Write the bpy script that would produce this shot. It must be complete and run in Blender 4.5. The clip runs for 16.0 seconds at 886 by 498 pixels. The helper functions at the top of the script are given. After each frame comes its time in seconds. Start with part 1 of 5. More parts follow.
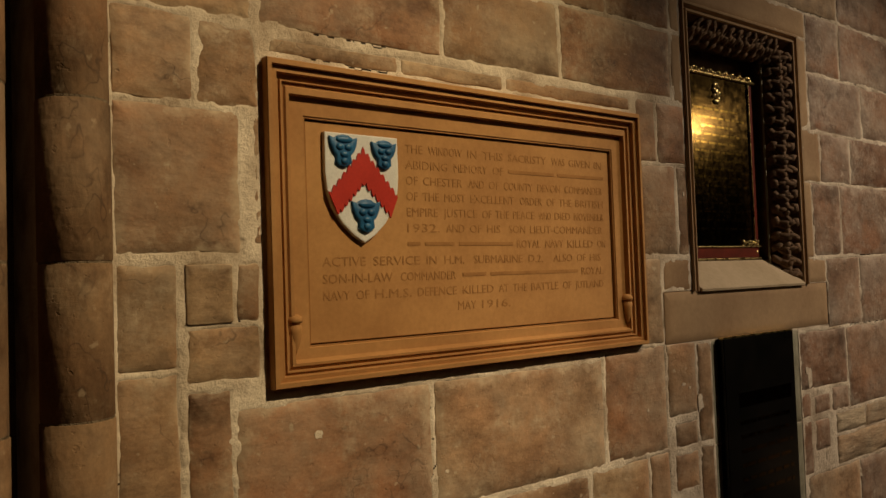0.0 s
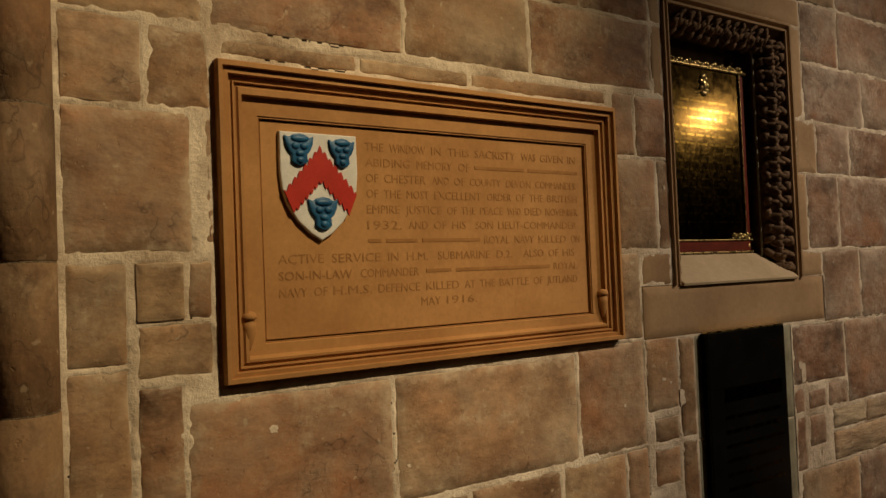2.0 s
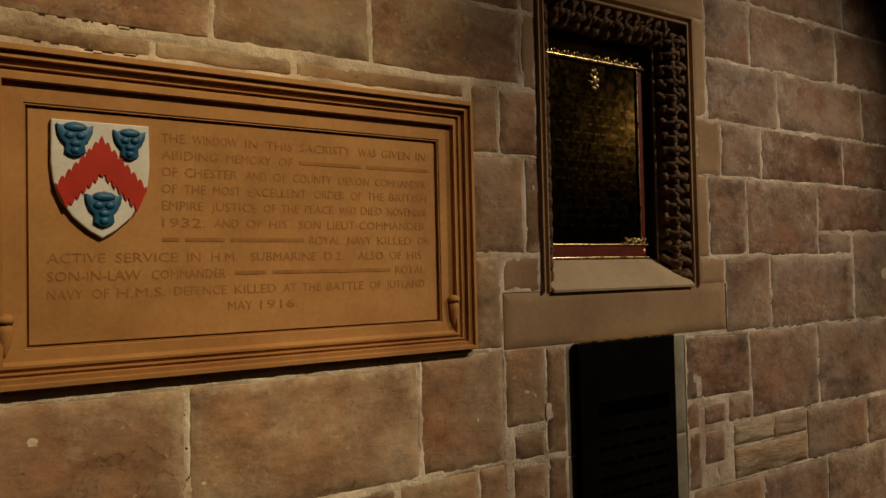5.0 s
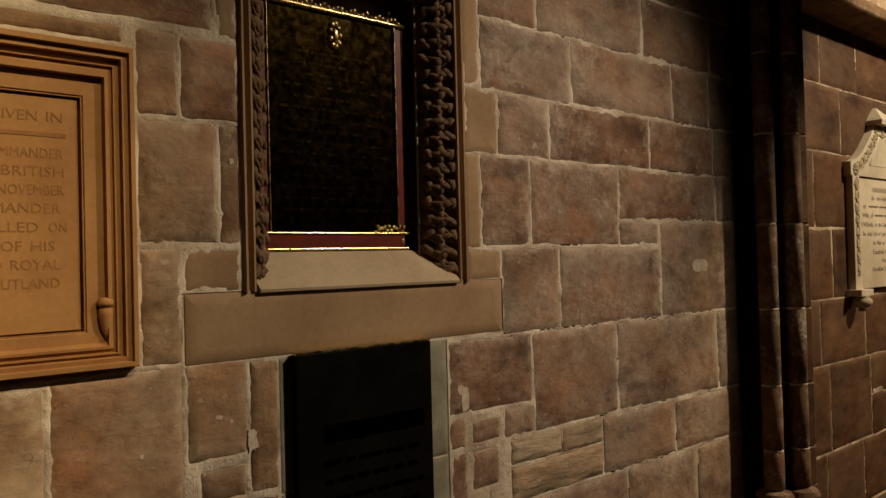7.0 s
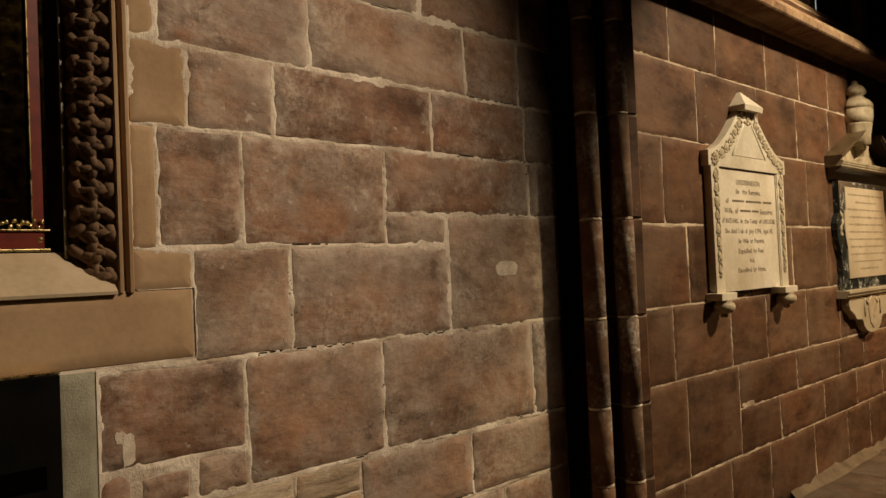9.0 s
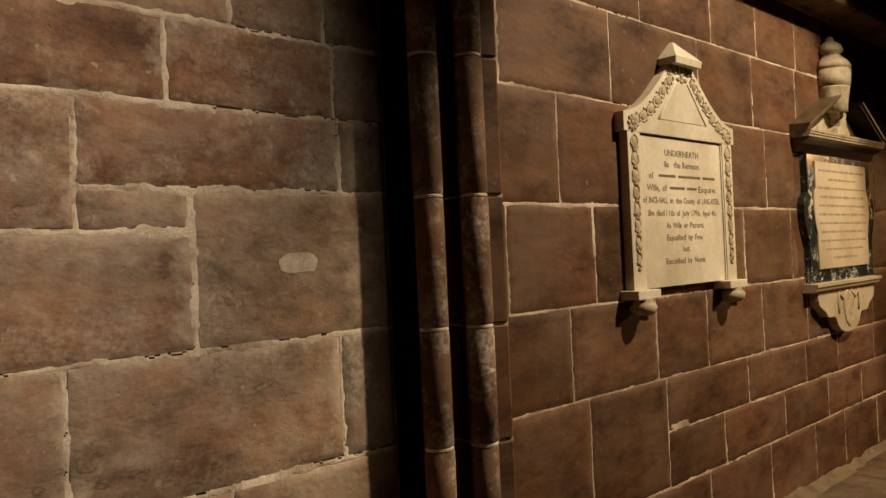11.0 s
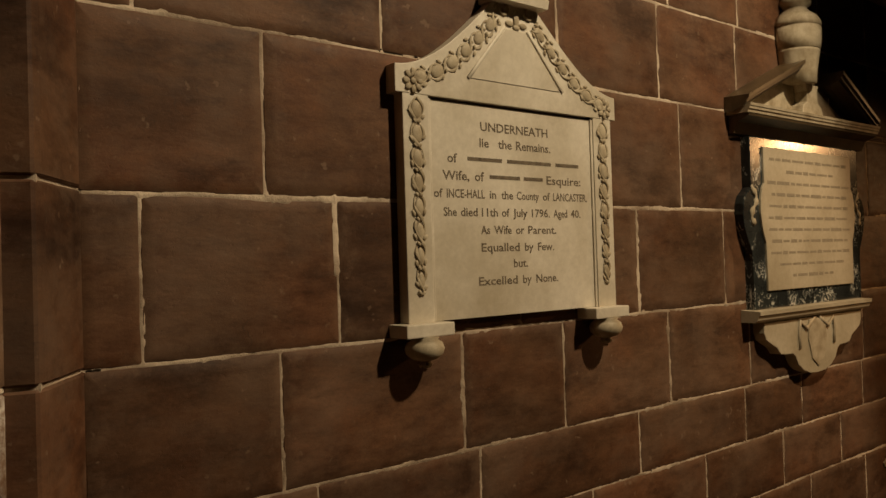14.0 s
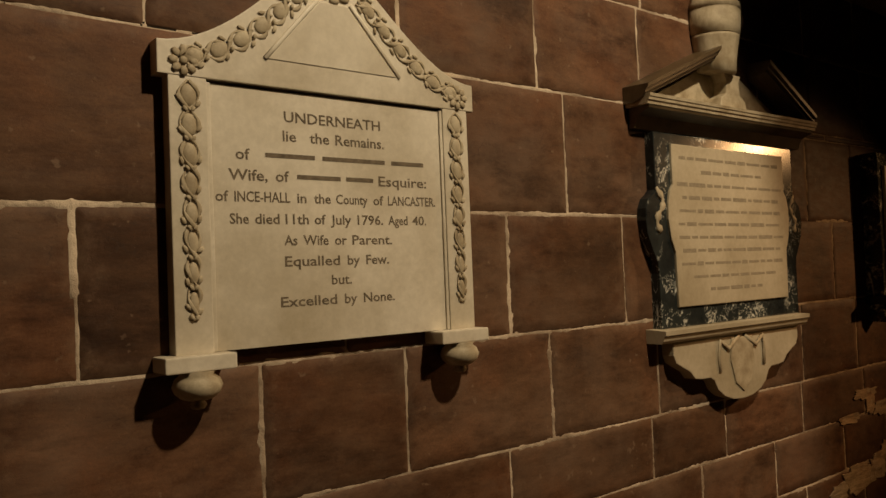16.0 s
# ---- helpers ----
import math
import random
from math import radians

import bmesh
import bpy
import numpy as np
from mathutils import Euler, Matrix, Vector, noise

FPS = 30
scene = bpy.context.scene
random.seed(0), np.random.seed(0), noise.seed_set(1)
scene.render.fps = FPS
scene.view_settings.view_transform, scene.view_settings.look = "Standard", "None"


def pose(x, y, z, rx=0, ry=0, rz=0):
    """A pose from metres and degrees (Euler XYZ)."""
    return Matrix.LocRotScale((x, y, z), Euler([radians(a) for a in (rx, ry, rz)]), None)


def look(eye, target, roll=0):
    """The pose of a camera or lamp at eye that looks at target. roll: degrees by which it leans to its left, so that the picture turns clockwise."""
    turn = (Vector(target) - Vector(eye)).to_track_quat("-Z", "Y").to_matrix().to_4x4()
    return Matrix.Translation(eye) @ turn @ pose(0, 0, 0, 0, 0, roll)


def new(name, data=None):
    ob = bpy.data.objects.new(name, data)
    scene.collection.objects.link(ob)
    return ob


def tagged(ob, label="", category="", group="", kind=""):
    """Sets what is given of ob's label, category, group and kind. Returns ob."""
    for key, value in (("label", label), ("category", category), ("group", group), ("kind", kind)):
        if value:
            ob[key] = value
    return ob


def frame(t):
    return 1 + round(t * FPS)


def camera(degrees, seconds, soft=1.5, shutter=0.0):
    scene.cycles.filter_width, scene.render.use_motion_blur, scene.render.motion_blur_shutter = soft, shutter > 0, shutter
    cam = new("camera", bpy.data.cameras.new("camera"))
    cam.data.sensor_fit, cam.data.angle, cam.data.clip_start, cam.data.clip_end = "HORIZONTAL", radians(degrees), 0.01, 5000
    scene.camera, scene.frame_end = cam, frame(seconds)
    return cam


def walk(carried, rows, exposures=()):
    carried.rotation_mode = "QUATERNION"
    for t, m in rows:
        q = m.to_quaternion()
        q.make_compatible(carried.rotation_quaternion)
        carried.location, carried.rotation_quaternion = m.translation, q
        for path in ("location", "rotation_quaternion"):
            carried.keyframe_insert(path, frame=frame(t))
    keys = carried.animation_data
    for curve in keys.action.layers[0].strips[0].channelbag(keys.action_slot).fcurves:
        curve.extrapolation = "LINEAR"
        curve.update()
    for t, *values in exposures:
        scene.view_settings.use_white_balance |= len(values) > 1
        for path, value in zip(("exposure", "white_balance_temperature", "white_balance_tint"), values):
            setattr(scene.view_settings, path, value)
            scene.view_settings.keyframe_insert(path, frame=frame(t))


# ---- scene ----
cam = camera(58.4, 16.0)
PATH = [
    (0, (0.001, 0.0, 1.561), (1.232, 1.575, 1.635), -2.0),
    (0.5, (0.001, 0.004, 1.555), (1.233, 1.578, 1.634), -1.8),
    (1, (0.024, -0.017, 1.562), (1.255, 1.558, 1.634), -1.9),
    (1.5, (0.079, -0.063, 1.57), (1.259, 1.551, 1.631), -1.9),
    (2, (0.156, -0.134, 1.562), (1.312, 1.497, 1.622), -2.3),
    (2.5, (0.207, -0.215, 1.565), (1.365, 1.415, 1.631), -2.0),
    (3, (0.256, -0.281, 1.564), (1.402, 1.357, 1.618), -2.1),
    (3.2, (0.28, -0.288, 1.564), (1.428, 1.349, 1.601), -2.3),
    (5.3, (0.776, -0.299, 1.557), (1.915, 1.344, 1.619), -1.1),
    (5.5, (0.847, -0.346, 1.554), (2.01, 1.28, 1.621), -1.1),
    (6, (1.011, -0.402, 1.578), (2.248, 1.169, 1.6), -1.0),
    (6.5, (1.235, -0.318, 1.539), (2.5, 1.232, 1.58), -1.3),
    (7, (1.437, -0.251, 1.554), (2.759, 1.25, 1.584), -1.5),
    (7.5, (1.631, -0.298, 1.545), (2.919, 1.231, 1.6), -1.5),
    (8, (1.884, -0.425, 1.536), (3.174, 1.103, 1.565), -0.8),
    (8.5, (2.086, -0.413, 1.506), (3.427, 1.071, 1.532), -2.1),
    (9, (2.385, -0.287, 1.507), (3.798, 1.128, 1.56), -2.5),
    (9.2, (2.493, -0.302, 1.543), (3.9, 1.119, 1.56), -2.3),
    (11.3, (3.582, -0.184, 1.49), (4.969, 1.257, 1.509), -2.7),
    (11.5, (3.684, -0.182, 1.483), (5.067, 1.263, 1.504), -2.9),
    (12, (4.009, -0.209, 1.489), (5.329, 1.293, 1.515), -2.2),
    (12.5, (4.223, -0.209, 1.493), (5.557, 1.282, 1.513), -1.9),
    (13, (4.482, -0.094, 1.491), (5.851, 1.362, 1.563), -2.2),
    (13.5, (4.686, -0.092, 1.493), (6.043, 1.376, 1.548), -2.9),
    (14, (4.95, -0.202, 1.501), (6.21, 1.352, 1.532), -1.8),
    (14.5, (5.105, -0.255, 1.497), (6.341, 1.318, 1.538), -2.0),
    (15, (5.294, -0.171, 1.492), (6.534, 1.398, 1.531), -1.7),
    (15.5, (5.425, -0.137, 1.495), (6.689, 1.412, 1.559), -2.4),
    (16, (5.634, -0.223, 1.492), (6.884, 1.337, 1.554), -2.3),
]
walk(cam, [(t, look(eye, target, roll)) for t, eye, target, roll in PATH],
     exposures=[(0, -0.55), (3, -0.55), (5.5, -0.75), (6.5, -0.6), (7.5, -0.4), (9.2, -0.15), (11.3, -0.1), (12.3, 0.05), (13.2, 0.1), (14, -0.9), (14.5, -0.95), (15, -1.55), (15.5, -1.6), (16, -0.95)])

# ---- light: a dim church aisle with a few warm spotlights high in the aisle ----
world = bpy.data.worlds.new("world")
scene.world = world
world.use_nodes = True
world.node_tree.nodes["Background"].inputs[0].default_value = (0.0012, 0.0011, 0.001, 1)
world.node_tree.nodes["Background"].inputs[1].default_value = 1.0


def spotlight(eye, target, watts, size, colour, cone=110, soft=0.7):
    data = bpy.data.lights.new("spotlight", "SPOT")
    data.energy, data.color, data.shadow_soft_size = watts, colour, size
    data.spot_size, data.spot_blend = radians(cone), soft
    ob = new("spotlight", data)
    ob.matrix_world = look(eye, target)
    return ob


spotlight((2.6, -1.8, 5.0), (0.85, 1.7, 1.40), 1150, 0.06, (1.0, 0.76, 0.44), 36, 1.0)
spotlight((5.9, -1.8, 5.0), (3.05, 1.7, 0.95), 1110, 0.06, (1.0, 0.80, 0.59), 37.8, 0.95)
spotlight((6.9, -1.15, 3.0), (2.8, 1.7, 2.0), 32, 0.06, (1.0, 0.75, 0.42), 40, 1.0)
spotlight((7.7, -1.2, 4.8), (7.06, 1.68, 0.90), 1180, 0.09, (1.0, 0.80, 0.53), 57, 0.28)
spotlight((12.4, -0.3, 2.55), (8.2, 1.7, 0.45), 420, 0.07, (1.0, 0.52, 0.20), 46, 1.0)

# ---- materials ----


def nodes_of(name):
    m = bpy.data.materials.new(name)
    m.use_nodes = True
    nt = m.node_tree
    return m, nt, nt.nodes["Principled BSDF"]


def node(nt, kind, **values):
    n = nt.nodes.new(kind)
    for key, value in values.items():
        n.inputs[key.replace("_", " ")].default_value = value
    return n


def ramp(nt, fac, stops):
    r = nt.nodes.new("ShaderNodeValToRGB")
    els = r.color_ramp.elements
    els[0].position, els[0].color = stops[0][0], (*stops[0][1], 1)
    els[1].position, els[1].color = stops[-1][0], (*stops[-1][1], 1)
    for at, col in stops[1:-1]:
        e = els.new(at)
        e.color = (*col, 1)
    nt.links.new(fac, r.inputs[0])
    return r.outputs[0]


def mixed(nt, fac, a, b, kind="MIX"):
    m = nt.nodes.new("ShaderNodeMix")
    m.data_type, m.blend_type = "RGBA", kind
    for value, socket in ((fac, m.inputs[0]), (a, m.inputs[6]), (b, m.inputs[7])):
        if isinstance(value, (int, float)):
            socket.default_value = value
        elif isinstance(value, tuple):
            socket.default_value = (*value, 1)
        else:
            nt.links.new(value, socket)
    return m.outputs[2]


def shifted_coords(nt, stretch=(1, 1, 1)):
    """Object coordinates, moved by the object's own random number."""
    coord, info = nt.nodes.new("ShaderNodeTexCoord"), nt.nodes.new("ShaderNodeObjectInfo")
    mul = nt.nodes.new("ShaderNodeMath")
    mul.operation = "MULTIPLY"
    mul.inputs[1].default_value = 37.0
    nt.links.new(info.outputs["Random"], mul.inputs[0])
    add = nt.nodes.new("ShaderNodeVectorMath")
    add.operation = "ADD"
    nt.links.new(coord.outputs["Object"], add.inputs[0])
    nt.links.new(mul.outputs[0], add.inputs[1])
    scale = nt.nodes.new("ShaderNodeVectorMath")
    scale.operation = "MULTIPLY"
    scale.inputs[1].default_value = stretch
    nt.links.new(add.outputs[0], scale.inputs[0])
    return scale.outputs[0], info.outputs["Random"]


def noise_tex(nt, vec, scale, detail=6, rough=0.6):
    n = node(nt, "ShaderNodeTexNoise", Scale=scale, Detail=detail, Roughness=rough)
    nt.links.new(vec, n.inputs["Vector"])
    return n.outputs["Fac"]


def bump(nt, height, strength, distance, normal=None):
    b = node(nt, "ShaderNodeBump", Strength=strength, Distance=distance)
    nt.links.new(height, b.inputs["Height"])
    if normal:
        nt.links.new(normal, b.inputs["Normal"])
    return b.outputs[0]


def edge_smear(nt, vec, amount):
    """Ragged smears of mortar dragged over the arrises of a block: 1 at the edge, 0 inside."""
    coord, sep = nt.nodes.new("ShaderNodeTexCoord"), nt.nodes.new("ShaderNodeSeparateXYZ")
    nt.links.new(coord.outputs["Generated"], sep.inputs[0])

    def math_node(op, a, b=None):
        n = nt.nodes.new("ShaderNodeMath")
        n.operation = op
        for i, v in enumerate((a, b)):
            if v is None:
                continue
            if isinstance(v, (int, float)):
                n.inputs[i].default_value = v
            else:
                nt.links.new(v, n.inputs[i])
        return n.outputs[0]
    sides = []
    for axis in ("X", "Z"):
        s = sep.outputs[axis]
        sides.append(math_node("MINIMUM", s, math_node("SUBTRACT", 1.0, s)))
    near = math_node("MINIMUM", *sides)
    ragged = noise_tex(nt, vec, 14, 8, 0.7)
    reach = math_node("MULTIPLY", math_node("SUBTRACT", ragged, 0.38), 0.55)
    return ramp(nt, math_node("SUBTRACT", reach, near), [(0.0, (0, 0, 0)), (0.16, (amount, amount, amount))])


def sandstone(name, tones, pale, bloom, rough_relief, rough=0.88, bands=(1, 1, 1.5), gloss=0.3, smear=0.0, veil=0.0):
    """Sandstone with tone by block, faint bedding, blotches, lime bloom and pits."""
    m, nt, bsdf = nodes_of(name)
    vec, rnd = shifted_coords(nt)
    flat, _ = shifted_coords(nt, bands)
    base = ramp(nt, rnd, [(i / (len(tones) - 1), c) for i, c in enumerate(tones)])
    big = noise_tex(nt, flat, 3.4, 6, 0.62)
    col = mixed(nt, 1.0, base, ramp(nt, big, [(0.30, (0.50, 0.45, 0.42)), (0.50, (0.98, 0.96, 0.94)), (0.70, (1.38, 1.38, 1.38))]), "MULTIPLY")
    rust = noise_tex(nt, vec, 2.3, 4, 0.55)
    col = mixed(nt, 1.0, col, ramp(nt, rust, [(0.45, (1.0, 1.0, 1.0)), (0.70, (1.08, 0.88, 0.76))]), "MULTIPLY")
    mid = noise_tex(nt, flat, 17, 8, 0.72)
    col = mixed(nt, 1.0, col, ramp(nt, mid, [(0.32, (0.74, 0.70, 0.68)), (0.5, (1.0, 1.0, 1.0)), (0.68, (1.20, 1.19, 1.18))]), "MULTIPLY")
    fine = noise_tex(nt, vec, 150, 4, 0.75)
    col = mixed(nt, 1.0, col, ramp(nt, fine, [(0.3, (0.86, 0.86, 0.86)), (0.7, (1.12, 1.12, 1.12))]), "MULTIPLY")
    lime = noise_tex(nt, vec, 4.5, 10, 0.74)
    lime = ramp(nt, lime, [(0.56 - bloom, (0, 0, 0)), (0.74 - bloom * 0.6, (0.85, 0.85, 0.85))])
    speck = noise_tex(nt, vec, 55, 5, 0.7)
    lime = mixed(nt, 1.0, lime, ramp(nt, speck, [(0.40, (0.15, 0.15, 0.15)), (0.60, (1, 1, 1))]), "MULTIPLY")
    col = mixed(nt, lime, col, pale)
    fleck = noise_tex(nt, vec, 30, 3, 0.5)
    col = mixed(nt, ramp(nt, fleck, [(0.68, (0, 0, 0)), (0.73, (0.6, 0.6, 0.6))]), col, pale)
    if veil:
        wash = noise_tex(nt, vec, 2.1, 9, 0.70)
        col = mixed(nt, ramp(nt, wash, [(0.46, (0, 0, 0)), (0.66, (veil, veil, veil))]), col, tuple(0.80 * c + 0.02 for c in pale))
        soot = noise_tex(nt, flat, 2.7, 8, 0.72)
        col = mixed(nt, 1.0, col, ramp(nt, soot, [(0.34, (0.50, 0.46, 0.43)), (0.48, (1, 1, 1))]), "MULTIPLY")
    crack = noise_tex(nt, flat, 5.5, 3, 0.55)
    dist = nt.nodes.new("ShaderNodeMath")
    dist.operation = "SUBTRACT"
    dist.inputs[1].default_value = 0.44
    nt.links.new(crack, dist.inputs[0])
    near = nt.nodes.new("ShaderNodeMath")
    near.operation = "ABSOLUTE"
    nt.links.new(dist.outputs[0], near.inputs[0])
    lines = ramp(nt, near.outputs[0], [(0.002, (0.55, 0.55, 0.55)), (0.006, (0, 0, 0))])
    lines = mixed(nt, 1.0, lines, ramp(nt, big, [(0.42, (1, 1, 1)), (0.52, (0, 0, 0))]), "MULTIPLY")
    col = mixed(nt, lines, col, (0.05, 0.03, 0.02))
    if smear:
        col = mixed(nt, edge_smear(nt, vec, smear), col, pale)
    nt.links.new(col, bsdf.inputs["Base Color"])
    nt.links.new(ramp(nt, mid, [(0.3, (rough * 0.88,) * 3), (0.7, (min(1.0, rough * 1.12),) * 3)]), bsdf.inputs["Roughness"])
    bsdf.inputs["Specular IOR Level"].default_value = gloss
    relief = noise_tex(nt, flat, 6.5, 4, 0.52)
    n1 = bump(nt, relief, rough_relief, 0.036)
    tooled, _ = shifted_coords(nt, (1.5, 1, 11))
    strokes = noise_tex(nt, tooled, 5, 4, 0.6)
    n1 = bump(nt, ramp(nt, strokes, [(0.36, (0, 0, 0)), (0.46, (1, 1, 1))]), rough_relief * 0.22, 0.003, n1)
    n2 = bump(nt, mid, rough_relief * 0.4, 0.006, n1)
    n3 = bump(nt, fine, 0.22, 0.0015, n2)
    pits = noise_tex(nt, vec, 52, 4, 0.6)
    n4 = bump(nt, ramp(nt, pits, [(0.26, (0, 0, 0)), (0.36, (1, 1, 1))]), 0.9 * rough_relief, 0.007, n3)
    nt.links.new(n4, bsdf.inputs["Normal"])
    return m


def plain_stone(name, colour, dark, scale=6, rough=0.6, relief=0.1, dist=0.004, gloss=0.4):
    m, nt, bsdf = nodes_of(name)
    vec, rnd = shifted_coords(nt)
    big = noise_tex(nt, vec, scale, 7, 0.6)
    fine = noise_tex(nt, vec, scale * 14, 4, 0.7)
    col = ramp(nt, big, [(0.3, dark), (0.62, colour)])
    col = mixed(nt, 1.0, col, ramp(nt, fine, [(0.3, (0.91, 0.90, 0.89)), (0.7, (1.06, 1.06, 1.06))]), "MULTIPLY")
    nt.links.new(col, bsdf.inputs["Base Color"])
    bsdf.inputs["Roughness"].default_value = rough
    bsdf.inputs["Specular IOR Level"].default_value = gloss
    nt.links.new(bump(nt, fine, relief, dist), bsdf.inputs["Normal"])
    return m


def veined_marble(name):
    m, nt, bsdf = nodes_of(name)
    vec, rnd = shifted_coords(nt)
    warp = noise_tex(nt, vec, 5, 6, 0.65)
    vein = node(nt, "ShaderNodeTexVoronoi", Scale=8.0)
    vein.feature = "DISTANCE_TO_EDGE"
    add = nt.nodes.new("ShaderNodeVectorMath")
    add.operation = "ADD"
    nt.links.new(vec, add.inputs[0])
    nt.links.new(warp, add.inputs[1])
    nt.links.new(add.outputs[0], vein.inputs["Vector"])
    patch = noise_tex(nt, vec, 7, 4, 0.6)
    veins = ramp(nt, vein.outputs["Distance"], [(0.015, (1, 1, 1)), (0.05, (0, 0, 0))])
    veins = mixed(nt, 1.0, veins, ramp(nt, patch, [(0.47, (0, 0, 0)), (0.55, (1, 1, 1))]), "MULTIPLY")
    ground = ramp(nt, patch, [(0.3, (0.012, 0.013, 0.013)), (0.7, (0.045, 0.05, 0.045))])
    nt.links.new(mixed(nt, veins, ground, (0.62, 0.6, 0.52)), bsdf.inputs["Base Color"])
    bsdf.inputs["Roughness"].default_value = 0.17
    bsdf.inputs["Specular IOR Level"].default_value = 0.28
    return m


def metal(name, colour, rough, scale=40):
    m, nt, bsdf = nodes_of(name)
    vec, rnd = shifted_coords(nt)
    n = noise_tex(nt, vec, scale, 5, 0.6)
    nt.links.new(mixed(nt, 1.0, colour, ramp(nt, n, [(0.3, (0.6, 0.58, 0.55)), (0.7, (1.1, 1.1, 1.1))]), "MULTIPLY"), bsdf.inputs["Base Color"])
    bsdf.inputs["Metallic"].default_value = 1.0
    nt.links.new(ramp(nt, n, [(0.3, (rough * 0.7,) * 3), (0.7, (rough * 1.4,) * 3)]), bsdf.inputs["Roughness"])
    nt.links.new(bump(nt, n, 0.06, 0.002), bsdf.inputs["Normal"])
    return m


ASHLAR = sandstone("weathered_sandstone", [(0.32, 0.198, 0.106), (0.38, 0.26, 0.146), (0.24, 0.14, 0.072), (0.41, 0.288, 0.168), (0.33, 0.188, 0.104), (0.265, 0.158, 0.084)],
                   (0.57, 0.465, 0.32), 0.055, 0.40, rough=0.72, bands=(1, 1, 1.4), gloss=0.32, smear=0.8, veil=0.5)
PINK_ASHLAR = sandstone("pink_weathered_sandstone", [(0.27, 0.165, 0.102), (0.325, 0.215, 0.140), (0.225, 0.125, 0.072), (0.30, 0.195, 0.125), (0.25, 0.140, 0.082), (0.275, 0.178, 0.115)],
                        (0.54, 0.445, 0.34), 0.10, 0.45, rough=0.74, bands=(1, 1, 1.5), gloss=0.3, smear=0.85, veil=0.62)
LIMED_ASHLAR = sandstone("lime_greyed_sandstone", [(0.24, 0.175, 0.125), (0.28, 0.21, 0.155), (0.21, 0.145, 0.10)], (0.52, 0.46, 0.38), 0.13, 0.35, rough=0.8, bands=(1, 1, 1.2), gloss=0.25, smear=0.6, veil=0.8)
RED = sandstone("red_sandstone", [(0.100, 0.051, 0.026), (0.128, 0.067, 0.036), (0.080, 0.039, 0.019), (0.114, 0.057, 0.029)],
                (0.21, 0.132, 0.082), -0.05, 0.16, rough=0.66, bands=(0.8, 1, 1.8), gloss=0.2, smear=0.45, veil=0.4)
SHAFT = sandstone("shaft_sandstone", [(0.20, 0.122, 0.072), (0.165, 0.098, 0.058)], (0.76, 0.71, 0.62), 0.07, 0.35, bands=(1.1, 1.1, 1.0))
BROWN_SHAFT = sandstone("brown_shaft_sandstone", [(0.23, 0.142, 0.076), (0.27, 0.17, 0.093)], (0.44, 0.33, 0.21), 0.03, 0.42, bands=(1.3, 1.3, 0.8), veil=0.4)
DRESSED = plain_stone("dressed_sandstone", (0.43, 0.29, 0.162), (0.31, 0.195, 0.105), 3.5, 0.8, 0.3, 0.003, 0.2)
TABLET = plain_stone("carved_tan_stone", (0.49, 0.258, 0.092), (0.37, 0.182, 0.062), 5, 0.75, 0.12, 0.002, 0.25)
LETTERING = plain_stone("cut_lettering", (0.375, 0.19, 0.070), (0.30, 0.148, 0.054), 20, 0.85, 0.1, 0.002, 0.1)
MORTAR = plain_stone("lime_mortar", (0.84, 0.73, 0.57), (0.40, 0.30, 0.205), 7, 0.95, 0.7, 0.006, 0.1)
THIN_MORTAR = plain_stone("pointing", (0.66, 0.53, 0.39), (0.20, 0.135, 0.085), 4.5, 0.95, 0.6, 0.006, 0.1)
PLASTER = plain_stone("pale_plaster", (0.66, 0.6, 0.5), (0.54, 0.47, 0.38), 9, 0.9, 0.4, 0.004, 0.1)
LIMEWASH = plain_stone("white_lime", (0.80, 0.69, 0.54), (0.50, 0.40, 0.29), 14, 0.95, 0.5, 0.004, 0.1)
GREENISH = plain_stone("damp_plaster", (0.37, 0.35, 0.255), (0.23, 0.21, 0.145), 11, 0.95, 0.6, 0.004, 0.1)
SILL = plain_stone("smooth_sill_stone", (0.54, 0.425, 0.28), (0.43, 0.33, 0.205), 4, 0.8, 0.2, 0.002, 0.2)
MARBLE = plain_stone("aged_white_marble", (0.70, 0.63, 0.505), (0.47, 0.40, 0.285), 3.2, 0.5, 0.08, 0.002, 0.4)
CREAM = plain_stone("yellowed_cream_marble", (0.53, 0.455, 0.325), (0.37, 0.305, 0.20), 3.6, 0.55, 0.08, 0.002, 0.3)
CARVED = plain_stone("carved_marble", (0.50, 0.42, 0.29), (0.27, 0.205, 0.12), 14, 0.6, 0.2, 0.003, 0.3)
INK = plain_stone("worn_black_lettering", (0.19, 0.148, 0.10), (0.09, 0.07, 0.048), 60, 0.8, 0.05, 0.001, 0.2)
FAINT_INK = plain_stone("faded_lettering", (0.34, 0.28, 0.195), (0.25, 0.205, 0.14), 60, 0.8, 0.05, 0.001, 0.2)
DARK_MARBLE = veined_marble("dark_veined_marble")
SLATE = plain_stone("polished_black_slate", (0.008, 0.007, 0.006), (0.004, 0.004, 0.0035), 8, 0.10, 0.03, 0.001, 0.18)
BRASS = metal("tarnished_brass", (0.15, 0.095, 0.025), 0.13)
for n in [n for n in BRASS.node_tree.nodes if n.type == "BUMP"]:
    nt = BRASS.node_tree
    long_vec, _ = shifted_coords(nt, (0.35, 1, 3.2))
    nt.links.new(noise_tex(nt, long_vec, 38, 4, 0.65), n.inputs["Height"])
    n.inputs["Strength"].default_value, n.inputs["Distance"].default_value = 0.07, 0.002
